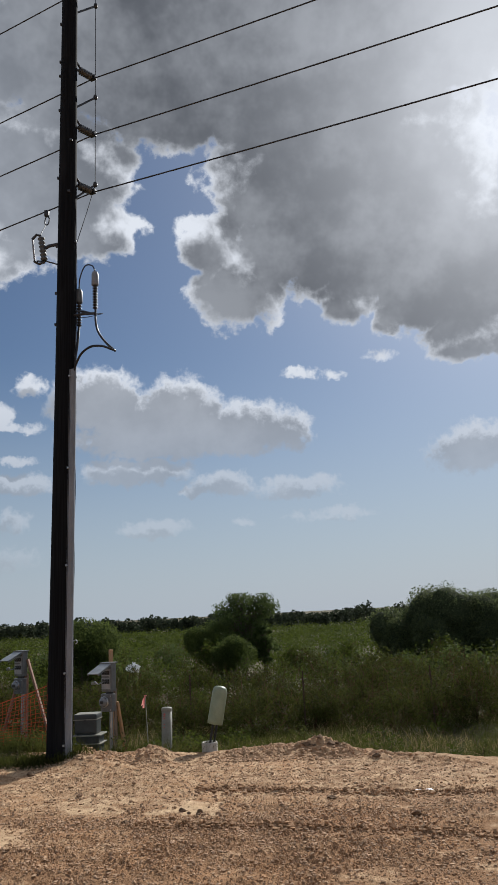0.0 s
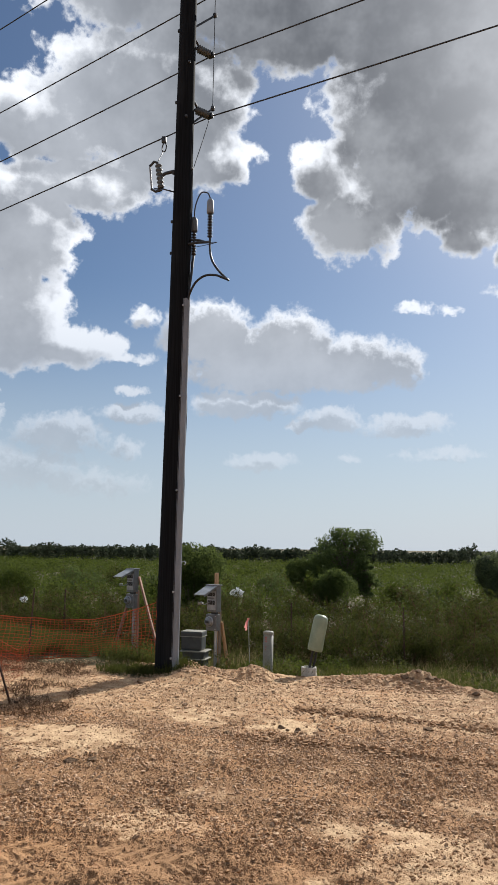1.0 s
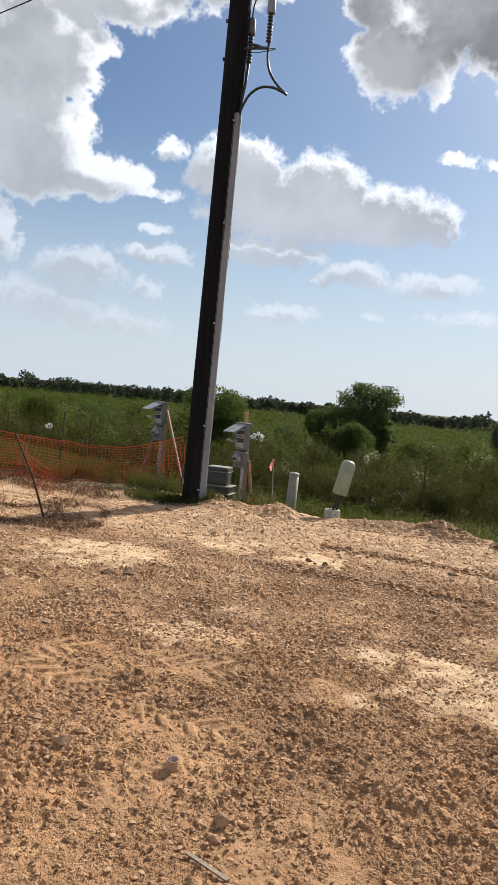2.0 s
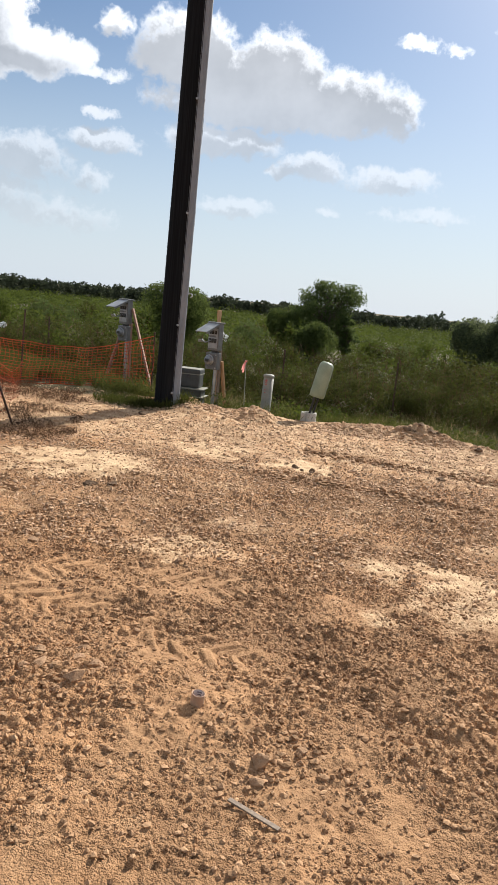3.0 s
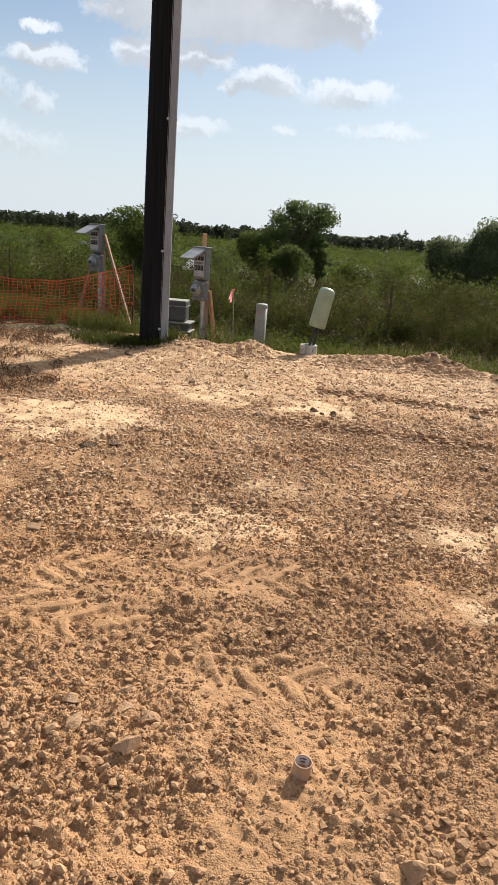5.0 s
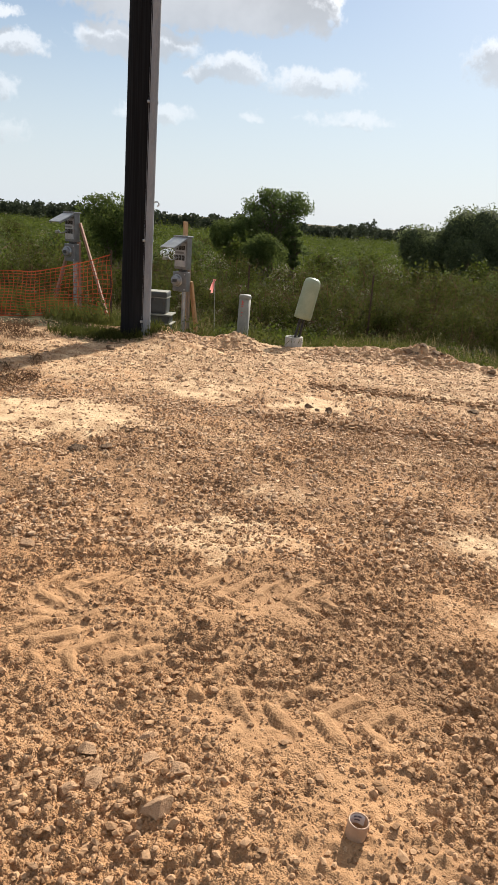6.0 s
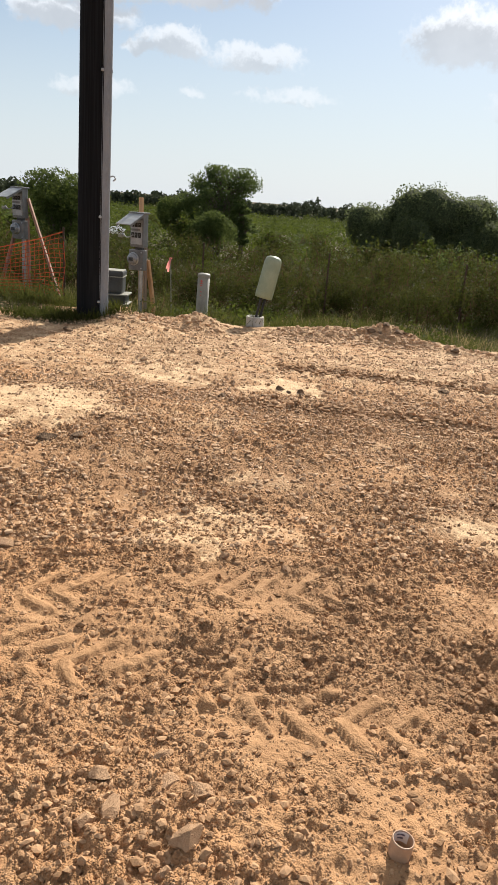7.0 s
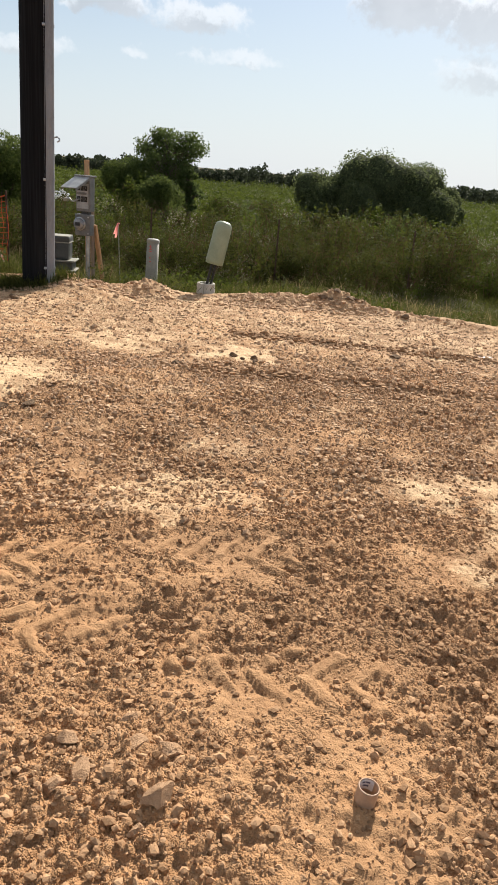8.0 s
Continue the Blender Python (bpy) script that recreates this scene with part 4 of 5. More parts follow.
d *= rng.random((n * per, 1)) ** 0.4
c = np.repeat(np.stack([x, y, g0 + h * 0.52], 1), per, 0) + d * np.stack([np.repeat(1.3 + h * 0.16, per)] * 2 + [np.repeat(h * 0.5, per)], 1)
woods.leaves(c, 0.9, 0.75)
tagged(part("far_woods", woods, LEAF_FAR), "dark line of woods along the horizon", "woods", kind="stuff")


def blades(name, n, x0, x1, y0, y1, length, mat, label, test, wide=0.010, up=2.0):
    x, y = rng.uniform(x0, x1, n), rng.uniform(y0, y1, n)
    keep = test(x, y)
    x, y = x[keep], y[keep]
    z = surface(x, y)
    L = length * rng.uniform(0.5, 1.3, len(x))
    g = Geo().leaves(np.stack([x, y, z + L * 0.36], 1), L, wide, up=up)
    return tagged(part(name, g, mat), label, "grass", kind="stuff")


blades("grass", 60000, -9, 9, 12.2, 18.6, 0.26, GRASS, "rough green grass and weeds below the pad's edge",
       lambda x, y: (y > edge(x) + 0.25) & (rng.random(len(x)) < 0.25 + grain(x, y, 0.7, 70)))
blades("dry_grass", 9000, -9, 9, 12.2, 18.6, 0.34, DRY, "dry straw-coloured grass among the green",
       lambda x, y: (y > edge(x) + 0.35) & (grain(x, y, 1.1, 71) > 0.5))
blades("grass_tuft", 8000, -4.3, -2.2, 10.8, 12.4, 0.19, LEAF_HEDGE, "short green grass round the foot of the pole",
       lambda x, y: ((x + 3.2) / 0.8) ** 2 + ((y - 11.6) / 0.38) ** 2 < rng.uniform(0.4, 1.2, len(x)))
blades("fence_weeds", 40000, -9.5, -3.3, 12.4, 16.5, 0.30, GRASS, "thin low weeds and grass under the orange net",
       lambda x, y: 0.6 * grain(x, y, 0.6, 72) + 0.4 * grain(x, y, 0.2, 74) > 0.62 - 0.28 * smooth(y, 11.8, 13.2))

blades("dead_weeds", 40000, -7.0, -3.0, 8.3, 12.7, 0.13, DEAD, "reddish-brown dead weeds on the pad beside the net",
       lambda x, y: (grain(x, y, 0.45, 73) > 0.55) & (rng.random(len(x)) < 0.6) & (x < -3.45 - 0.25 * (y - 9.2)), 0.006, 0.7)
weed = [shrub_kind(0.42, 0.45, 12, 170, 0.055, LEAF_BRIGHT, 41, "low broad-leaved green weed in the grass", "weeds below the pad"),
        shrub_kind(0.55, 0.35, 8, 150, 0.05, GRASS, 42, "thin upright green weed in the grass", "weeds below the pad")]
spots = [(-2.1, 12.75), (-1.75, 13.0), (-1.2, 13.3), (-1.0, 13.0), (-0.2, 13.2), (-1.65, 13.7), (-2.2, 13.8), (-1.3, 14.2), (-3.6, 12.7)]
spots += [(rng.uniform(-6, 7), rng.uniform(13.6, 17)) for _ in range(46)]
spots += [(1.9, 13.2), (2.6, 12.9), (3.1, 12.6), (2.3, 14), (0.9, 13.6)]
settle(weed, spots, 0.7, 1.3, 0.02)

# ---- utility pole with its line hardware ----
def pole_x(z):
    return float(np.interp(z, [-1, 0, 6, 13, 16], [-2.812, -2.805, -2.735, -2.695, -2.68]))


def pole_r(z):
    return float(np.interp(z, [-1, 0, 6, 13, 16], [0.184, 0.181, 0.165, 0.138, 0.127]))


POLE_Y = 11.35
pole = thing("utility_pole", (pole_x(0), POLE_Y, height(-2.8, 11.35)), "tall dark creosoted wooden utility pole carrying cables", "utility pole")
ORIGIN = Vector((pole_x(0), POLE_Y, height(-2.8, 11.35)))


GROW = 1.028


def regrown(p):
    return Vector((p[0] * GROW - 0.003, p[1] * GROW - 0.001, p[2] * GROW - 0.058))


pole.matrix_world = Matrix.Translation(regrown(ORIGIN)) @ Matrix.Diagonal((GROW, GROW, GROW, 1))


def rel(points):
    return np.asarray(points, float).reshape(-1, 3) - np.array(ORIGIN)


def at_pole(bm):
    bm.transform(Matrix.Translation(-ORIGIN))
    return bm


OUT = Vector((0.70, 0.714, 0))          # the arms point away from the road
shaft = Geo()
zs = np.linspace(-0.6, 15.6, 60)
ang = np.linspace(0, 2 * np.pi, 36, endpoint=False)
rad = np.array([[pole_r(z) * (1 + 0.006 * math.sin(5 * a + z * 0.15) * math.sin(11 * a + 2)) for a in ang] for z in zs])
sv = np.stack([np.array([[pole_x(z)] * 36 for z in zs]) + rad * np.cos(ang), POLE_Y + rad * np.sin(ang), np.repeat(zs[:, None], 36, 1)], -1)
k, s = np.meshgrid(np.arange(59), np.arange(36), indexing="ij")
shaft.add(rel(sv), np.stack([k * 36 + s, k * 36 + (s + 1) % 36, (k + 1) * 36 + (s + 1) % 36, (k + 1) * 36 + s], -1).reshape(-1, 4))
shaft = part("shaft", shaft, CREOSOTE, pole)

GA = radians(-33)


def on_pole(z, a, d=0.0):
    return (pole_x(z) + (pole_r(z) + d) * math.cos(a), POLE_Y + (pole_r(z) + d) * math.sin(a), z)


guard = Geo()
gz = np.linspace(-0.2, 6.02, 30)
prof = [(-0.062, -0.012), (-0.047, -0.008), (-0.047, 0.02), (-0.036, 0.045), (-0.015, 0.058), (0.015, 0.058), (0.036, 0.045), (0.047, 0.02), (0.047, -0.008), (0.062, -0.012)]
gv = []
for z in gz:
    x, y, _ = on_pole(z, GA)
    for u, d in prof:
        gv.append((x + d * math.cos(GA) - u * math.sin(GA), y + d * math.sin(GA) + u * math.cos(GA), z))
m = len(prof)
guard.add(rel(gv), [[i * m + j, i * m + j + 1, (i + 1) * m + j + 1, (i + 1) * m + j] for i in range(29) for j in range(m - 1)])
guard = part("cable_guard", guard, GUARD, pole, "grey half-round plastic cable guard")
for z in (0.35, 1.34, 2.9, 4.4, 5.9):
    strap = Geo()
    x, y, _ = on_pole(z, GA)
    pv = []
    for dz in (-0.013, 0.013):
        for u, d in prof:
            pv.append((x + (d + 0.004) * math.cos(GA) - u * 1.12 * math.sin(GA), y + (d + 0.004) * math.sin(GA) + u * 1.12 * math.cos(GA), z + dz))
    strap.add(rel(pv), [[j, j + 1, m + j + 1, m + j] for j in range(m - 1)])
    strap = part("strap", strap, GUARD, guard)
    bx, by, _ = on_pole(z, GA - 0.42, 0.012)
    part("screw", at_pole(block(0.03, 0.03, 0.03, (bx, by, z), 0.008)), STEEL, strap)

wire_down = Geo().tube(rel([on_pole(z, radians(-2 + 3 * math.sin(z * 2)), 0.008 + 0.006 * math.sin(z * 5)) for z in np.linspace(-0.1, 8.35, 60)]), 0.006, 6)
part("ground_wire", wire_down, WIRE, pole)
eye = on_pole(1.78, radians(-12))
part("eye_bolt", Geo().tube(rel(curve([eye, (eye[0] + 0.06, eye[1] - 0.01, 1.80), (eye[0] + 0.085, eye[1] - 0.01, 1.77), (eye[0] + 0.06, eye[1] - 0.01, 1.745)], 6)), 0.009, 6), STEEL, pole)
for z, a in ((12.7, 185), (11.9, 182), (11.6, 184), (10.9, 181), (9.55, 184), (8.25, 190), (7.4, 183), (6.85, 180), (9.2, -70), (8.3, -20), (10.2, -60)):
    x, y, _ = on_pole(z, radians(a), 0.01)
    part("bolt", at_pole(block(0.045, 0.045, 0.045, (x, y, z), 0.012)), DARK_STEEL, pole)

# post insulators on braced brackets, and standoff rods with the bond wire
INS = (11.84, 10.65, 9.49)


def out_from(z, d, dz=0.0):
    return Vector((pole_x(z), POLE_Y, z + dz)) + OUT * d


for z in INS:
    br = Geo()
    r = pole_r(z)
    br.tube(rel([out_from(z, r - 0.02, 0.17), out_from(z, r + 0.06, 0.09), out_from(z, 0.26, 0.02)]), 0.022, 6)
    br.tube(rel([out_from(z, r - 0.02, -0.02), out_from(z, 0.26, -0.01)]), 0.022, 6)
    br = part("bracket", br, DARK_STEEL, pole, "dark braced steel bracket")
    prof_i = [(0.03, 0.0)] + [q for j in range(6) for q in ((0.042, 0.02 + j * 0.042), (0.074, 0.036 + j * 0.042), (0.042, 0.046 + j * 0.042))] + [(0.035, 0.29), (0.0, 0.29)]
    ins = Geo().lathe(prof_i, 14)
    ob = part("insulator", ins, PORCELAIN, br, "grey ribbed post insulator")
    ob.matrix_world = Matrix.Translation(out_from(z, 0.20) - ORIGIN) @ OUT.to_track_quat("Z", "Y").to_matrix().to_4x4()
    part("wire_clamp", at_pole(block(0.12, 0.07, 0.09, out_from(z, 0.50), 0.015, (0, 0, -24))), DARK_STEEL, br)
for z in (13.02, 11.01, 9.21):
    a, b = out_from(z, pole_r(z) - 0.02), out_from(z, 0.56, 0.44)
    rod = part("standoff_rod", Geo().tube(rel([a, b]), 0.019, 6), DARK_STEEL, pole)
    part("rod_tip", Geo().lathe([(0.0, -0.04), (0.035, -0.03), (0.042, 0.0), (0.035, 0.04), (0.0, 0.05)], 10, rel(b)[0]), DARK_STEEL, rod)
tips = [tuple(out_from(16, 0.56, 0.0)), *(tuple(out_from(z, 0.56, 0.44)) for z in (13.02, 11.01, 9.21))]
low = on_pole(8.35, radians(10), 0.01)
bond = Geo().tube(rel([*tips, tuple(np.array(tips[-1]) * 0.5 + np.array(low) * 0.5 + np.array([0, 0, -0.02])), low]), 0.007, 5)
part("bond_wire", bond, WIRE, pole)

# fuse cutout on a side bracket, with its jumper
def ribbed(a, b, core, rib, n, sides=12):
    a, b = np.array(a, float), np.array(b, float)
    pts, rr = [], []
    for i in range(n):
        for f, q in ((0.1, core), (0.45, rib), (0.6, rib), (0.9, core)):
            pts.append(a + (b - a) * (i + f) / n)
            rr.append(q)
    return Geo().tube(rel(pts), rr, sides)


cut = part("fuse_cutout", ribbed((-3.09, 11.30, 7.98), (-3.15, 11.30, 8.42), 0.040, 0.060, 6), PORCELAIN, pole, "pale ribbed cutout insulator")
part("arm", Geo().tube(rel([on_pole(8.30, radians(182)), (-3.02, 11.32, 8.26), (-3.11, 11.31, 8.20)]), 0.028, 6), DARK_STEEL, cut)
part("lower_arm", Geo().tube(rel([on_pole(7.93, radians(182)), (-3.05, 11.3, 7.97), (-3.21, 11.29, 7.98)]), 0.012, 5), DARK_STEEL, cut)
part("fuse_tube", Geo().tube(rel([(-3.245, 11.27, 7.98), (-3.285, 11.27, 8.36)]), 0.016, 8), GUARD, cut)
part("top_hinge", Geo().tube(rel([(-3.15, 11.3, 8.44), (-3.22, 11.28, 8.46), (-3.29, 11.27, 8.37)]), 0.022, 6), DARK_STEEL, cut)
part("low_hinge", Geo().tube(rel([(-3.08, 11.3, 7.96), (-3.18, 11.28, 7.92), (-3.255, 11.27, 7.97)]), 0.022, 6), DARK_STEEL, cut)
part("jumper", Geo().tube(rel(curve([(-3.28, 12.06, 9.10), (-3.25, 11.8, 8.86), (-3.2, 11.5, 8.62), (-3.16, 11.3, 8.44)], 6)), 0.008, 5), WIRE, cut)

# cable terminations, their bracket, and the looped cable into the guard
brk = Geo()
brk.tube(rel([on_pole(6.97, radians(-25)), (-2.4, 11.2, 6.95), (-2.2, 11.2, 6.95)]), 0.022, 6)
brk.tube(rel([on_pole(7.06, radians(-10)), (-2.4, 11.22, 7.0), (-2.3, 11.21, 6.96)]), 0.018, 6)
brk = part("termination_bracket", brk, DARK_STEEL, pole)
part("wire_loop", Geo().tube(rel(curve([(-2.5, 11.2, 7.0), (-2.3, 11.05, 6.88), (-2.1, 11.15, 6.92), (-2.18, 11.3, 6.97), (-2.4, 11.3, 6.93), (-2.48, 11.2, 6.9)], 8)), 0.006, 5), WIRE, brk)
for x, y, top, mat_top in ((-2.22, 11.2, 7.70, GUARD), (-2.535, 11.42, 7.50, PORCELAIN)):
    term = part("cable_termination", ribbed((x, y, top - 0.68), (x, y, top - 0.24), 0.022, 0.044, 9), BLACK, brk, "black ribbed cable termination")
    part("cap", Geo().lathe([(0.0, 0.0), (0.055, 0.0), (0.060, 0.02), (0.057, 0.2), (0.04, 0.24), (0.018, 0.26), (0.0, 0.265)], 14, rel((x, y, top - 0.26))[0]), mat_top, term, "grey cap")
part("jumper", Geo().tube(rel(curve([(-2.22, 11.2, 7.70), (-2.27, 11.2, 7.80), (-2.38, 11.18, 7.79), (-2.50, 11.34, 7.66), (-2.535, 11.42, 7.50)], 8)), 0.011, 6), BLACK, brk)
loop = curve([(-2.215, 11.2, 7.02), (-2.212, 11.2, 6.80), (-2.16, 11.18, 6.60), (-2.03, 11.12, 6.40), (-1.875, 10.98, 6.215), (-1.862, 10.9, 6.185),
              (-1.93, 10.85, 6.20), (-2.06, 10.9, 6.265), (-2.25, 11.0, 6.30), (-2.42, 11.1, 6.23), (-2.54, 11.2, 6.07), on_pole(5.95, GA, 0.025)], 8)
part("looped_cable", Geo().tube(rel(loop), 0.0185, 10), BLACK, pole, "thick black cable looping into the guard")
part("side_cable", Geo().tube(rel(curve([(-2.535, 11.42, 6.83), (-2.53, 11.3, 6.5), on_pole(6.2, GA + 0.2, 0.02), on_pole(5.9, GA + 0.1, 0.02)], 6)), 0.022, 8), BLACK, pole)


def line_wire(z, label, up_l, up_r, r=0.0125):
    """One conductor, sagging away from the pole to both sides."""
    c = np.array(out_from(z, 0.52))
    s = np.concatenate([np.linspace(-60, -1, 30), np.linspace(-0.8, 0.8, 5), np.linspace(1, 60, 30)])
    p = c + np.abs(s)[:, None] * np.where(s[:, None] < 0, np.array([-0.912, 0.41, 0]), np.array([0.912, -0.41, 0]))
    a = np.abs(s)
    p[:, 2] += np.where(s < 0, -up_l * a + up_l / 62 * a * a, -up_r * a + up_r / 62 * a * a)
    p = p * GROW + np.array([-0.003, -0.001, -0.058])
    return tagged(part("overhead_wire", Geo().tube(p, r, 6), WIRE), label, "power line", "conductors on the pole")


for z in INS:
    line_wire(z, "thin dark overhead wire fixed to a post insulator", 0.075, 0.052)
line_wire(13.95, "thin dark top wire of the power line", 0.075, 0.052)
hot = thing("line_clamp", tuple(regrown((-3.28, 12.08, 9.28))), "small dark hot-line clamp hung on the lowest wire", "clamp")
part("jaw", block(0.09, 0.07, 0.12, (0, 0, 0.05), 0.02), DARK_STEEL, hot)
part("eye", Geo().tube(curve([(0, 0, 0), (0.05, 0, -0.06), (0.03, 0, -0.17), (-0.02, 0, -0.18), (-0.03, 0, -0.1), (0, 0, 0)], 6), 0.012, 6), DARK_STEEL, hot)

# ---- temporary power panels ----
def power_panel(at, turn, raise_by, label, stud_top, braces, wood, wood_label):
    """Meter and outlet box on a post: x across the front, -y to the front."""
    ob = thing("power_panel", at, label, "power panel", "temporary power panels", turn)
    z0 = raise_by
    post = part("post", Geo().tube([(0.03, 0.02, -0.3), (0.03, 0.02, z0 + 0.85)], 0.03, 12), STEEL, ob, "grey metal conduit post")
    part("stud", board((-0.02, 0.12, -0.3), (-0.05, 0.12, stud_top), 0.075, 0.038), TIMBER, ob, "raw pine stud")
    part("old_stud", board((0.07, 0.10, -0.3), (0.05, 0.10, z0 + 1.15), 0.055, 0.038), RED_TIMBER if wood is RED_TIMBER else OLD_TIMBER, ob, "weathered brown stud")
    for a, b in braces:
        part("brace", board(a, b, 0.075, 0.036), wood, ob, wood_label)
    meter = part("meter_box", block(0.235, 0.11, 0.285, (0, -0.02, z0 + 0.94), 0.012), PANEL, ob)
    ring = Geo().lathe([(0.088, 0.0), (0.092, 0.01), (0.088, 0.028), (0.078, 0.03)], 28)
    ring_ob = part("meter_ring", ring, STEEL, meter)
    glass = Geo().lathe([(0.080, 0.0), (0.080, 0.03), (0.078, 0.050), (0.068, 0.066), (0.045, 0.073), (0.0, 0.075)], 28)
    glass_ob = part("meter_cover", glass, GLASS_GREY, meter, "domed glass meter cover")
    for o in (ring_ob, glass_ob):
        o.matrix_basis = pose(-0.035, -0.072, z0 + 0.955, 90, 0, 0)
    part("meter_plate", block(0.07, 0.012, 0.05, (-0.035, -0.15, z0 + 0.955), 0.004), DARK_STEEL, meter)
    for dz in (-0.11, 0.11):
        part("screw", Geo().lathe([(0.012, 0), (0.01, 0.006), (0, 0.008)], 10, (0.09, 0, 0)).add(np.zeros((0, 3)), np.zeros((0, 4), int)), STEEL, meter).matrix_basis = pose(0, -0.076, z0 + 0.94 + dz, 90, 0, 0)
    part("neck", block(0.11, 0.08, 0.06, (0.02, -0.01, z0 + 1.10), 0.01), DARK_STEEL, ob)
    box = part("outlet_box", block(0.215, 0.13, 0.45, (0.015, -0.02, z0 + 1.345), 0.012), PANEL, ob)
    part("face", block(0.185, 0.012, 0.33, (0.012, -0.088, z0 + 1.325), 0.004), LID, box)
    for row, zz in ((0, z0 + 1.425), (1, z0 + 1.285)):
        for col in range(3):
            o = part("outlet", block(0.044, 0.016, 0.072 if row else 0.06, (-0.045 + col * 0.056, -0.096, zz), 0.006), OUTLET, box, "dark outlet")
            part("slot", block(0.008, 0.006, 0.02, (-0.045 + col * 0.056, -0.105, zz + 0.008), 0.001), PANEL, o)
    part("breaker_strip", block(0.15, 0.014, 0.03, (0.0, -0.094, z0 + 1.358), 0.004), PANEL, box)
    cap = part("rain_cap", block(0.25, 0.17, 0.025, (0.015, -0.02, z0 + 1.582), 0.008), PANEL, ob)
    lid = block(0.235, 0.38, 0.012, (0.0, -0.19, 0), 0.004)
    lid.transform(pose(0.012, -0.085, z0 + 1.575, 22, 0, 0))
    lid = part("open_lid", lid, LID, box, "raised pale metal lid")
    for sx in (-0.108, 0.108):
        f = block(0.006, 0.38, 0.035, (sx, -0.19, -0.018), 0.002)
        f.transform(pose(0.012, -0.085, z0 + 1.575, 22, 0, 0))
        part("lid_flange", f, PANEL, lid)
    cord = part("cord", Geo().tube(curve([(-0.03, -0.10, z0 + 1.285), (-0.09, -0.17, z0 + 1.25), (-0.16, -0.16, z0 + 1.29), (-0.20, -0.12, z0 + 1.27)], 6), 0.010, 6), GUARD, ob)
    part("plug", block(0.075, 0.05, 0.05, (-0.235, -0.11, z0 + 1.26), 0.014), PALE, cord)
    return ob


gR, gL = height(-2.38, 13.05), height(-4.40, 14.7)
power_panel((-2.40, 13.05, gR), -28, -0.25 - gR + 0.02, "grey temporary power panel with meter on a wood-braced post", 1.80,
            [((0.08, 0.12, 0.95), (0.16, 0.30, -0.15))], TIMBER, "raw pine diagonal brace")
power_panel((-4.40, 14.7, gL), -30, -0.02 - gL, "grey temporary power panel with meter on two splayed timber braces", 1.55 - gL,
            [((-0.10, -0.02, 1.2), (-0.52, -0.12, -0.12)), ((0.12, 0.05, 1.72), (0.66, 0.30, -0.15))], RED_TIMBER, "weathered reddish timber brace")

# ---- service pedestals and markers ----
g = height(-2.81, 13.35)
ped = thing("cable_pedestal", (-2.81, 13.30, g), "dark grey-green utility box on a wider pale-edged base", "utility box", turn=-6)
z = 0.03 - g
base = part("base", block(0.40, 0.31, 0.30, (0.04, 0, z + 0.0), 0.02), BOXGREEN, ped)
part("base_rim", block(0.48, 0.38, 0.022, (0.04, 0, z + 0.155), 0.006), PALE, base, "pale rim")
part("lower_rim", block(0.48, 0.38, 0.018, (0.04, 0, z + 0.02), 0.006), PALE, base, "pale rim")
body = part("body", block(0.39, 0.30, 0.27, (0.0, 0, z + 0.30), 0.045), BOXGREEN, ped)
part("lid", block(0.405, 0.315, 0.085, (0.0, 0, z + 0.45), 0.024), BOXGREEN, ped)
part("lid_top", block(0.385, 0.295, 0.012, (0.0, 0, z + 0.492), 0.005), PALE, ped, "pale top")
part("lid_seam", block(0.412, 0.322, 0.014, (0.0, 0, z + 0.408), 0.005), PALE, body, "pale seam below the lid")
part("latch", block(0.04, 0.02, 0.06, (0.0, -0.155, z + 0.38), 0.006), DARK_STEEL, body)

g = height(-1.46, 13.23)
marker = thing("marker_post", (-1.465, 13.23, g), "round chalky white plastic marker post with a worn red label", "marker post")
marker.rotation_euler = (0, radians(1.2), 0)
h = 0.555 - g
post = part("tube", Geo().lathe([(0.088, -0.2), (0.090, 0.1), (0.088, h - 0.03), (0.084, h - 0.03), (0.0, h - 0.03)], 28), PALE, marker)
part("cap", Geo().lathe([(0.0925, h - 0.05), (0.094, h - 0.02), (0.090, h - 0.004), (0.07, h + 0.008), (0.0, h + 0.014)], 28), PALE, marker, "pale rounded cap")
for zz, w, hh in ((h - 0.14, 26, 0.012), (h - 0.105, 30, 0.012), (h - 0.17, 22, 0.012), (h - 0.125, 8, 0.05), (h - 0.26, 18, 0.012), (h - 0.31, 14, 0.012)):
    bar = Geo()
    aa = np.linspace(radians(-112 - w / 2), radians(-112 + w / 2), 8)
    bar.add([(0.0915 * math.cos(a), 0.0915 * math.sin(a), q) for a in aa for q in (zz, zz + hh)], [[2 * i, 2 * i + 1, 2 * i + 3, 2 * i + 2] for i in range(7)])
    part("label_bar", bar, RED_INK, post, "faded red label print")

g = height(-0.7, 12.65)
can = thing("telecom_pedestal", (-0.70, 12.65, g), "leaning pale green plastic dome pedestal on two black conduits", "pedestal")
part("concrete_ring", Geo().lathe([(0.128, -0.3), (0.130, 0.055 - g), (0.124, 0.066 - g), (0.100, 0.066 - g), (0.094, 0.055 - g), (0.094, -0.05), (0.0, -0.05)], 28), CONCRETE, can, "round concrete collar")
axis = Vector((0.205, 0.05, 1)).normalized()
foot = Vector((0.095, 0.0, 0.33 - g))
dome_m = Matrix.Translation(foot) @ axis.to_track_quat("Z", "Y").to_matrix().to_4x4()
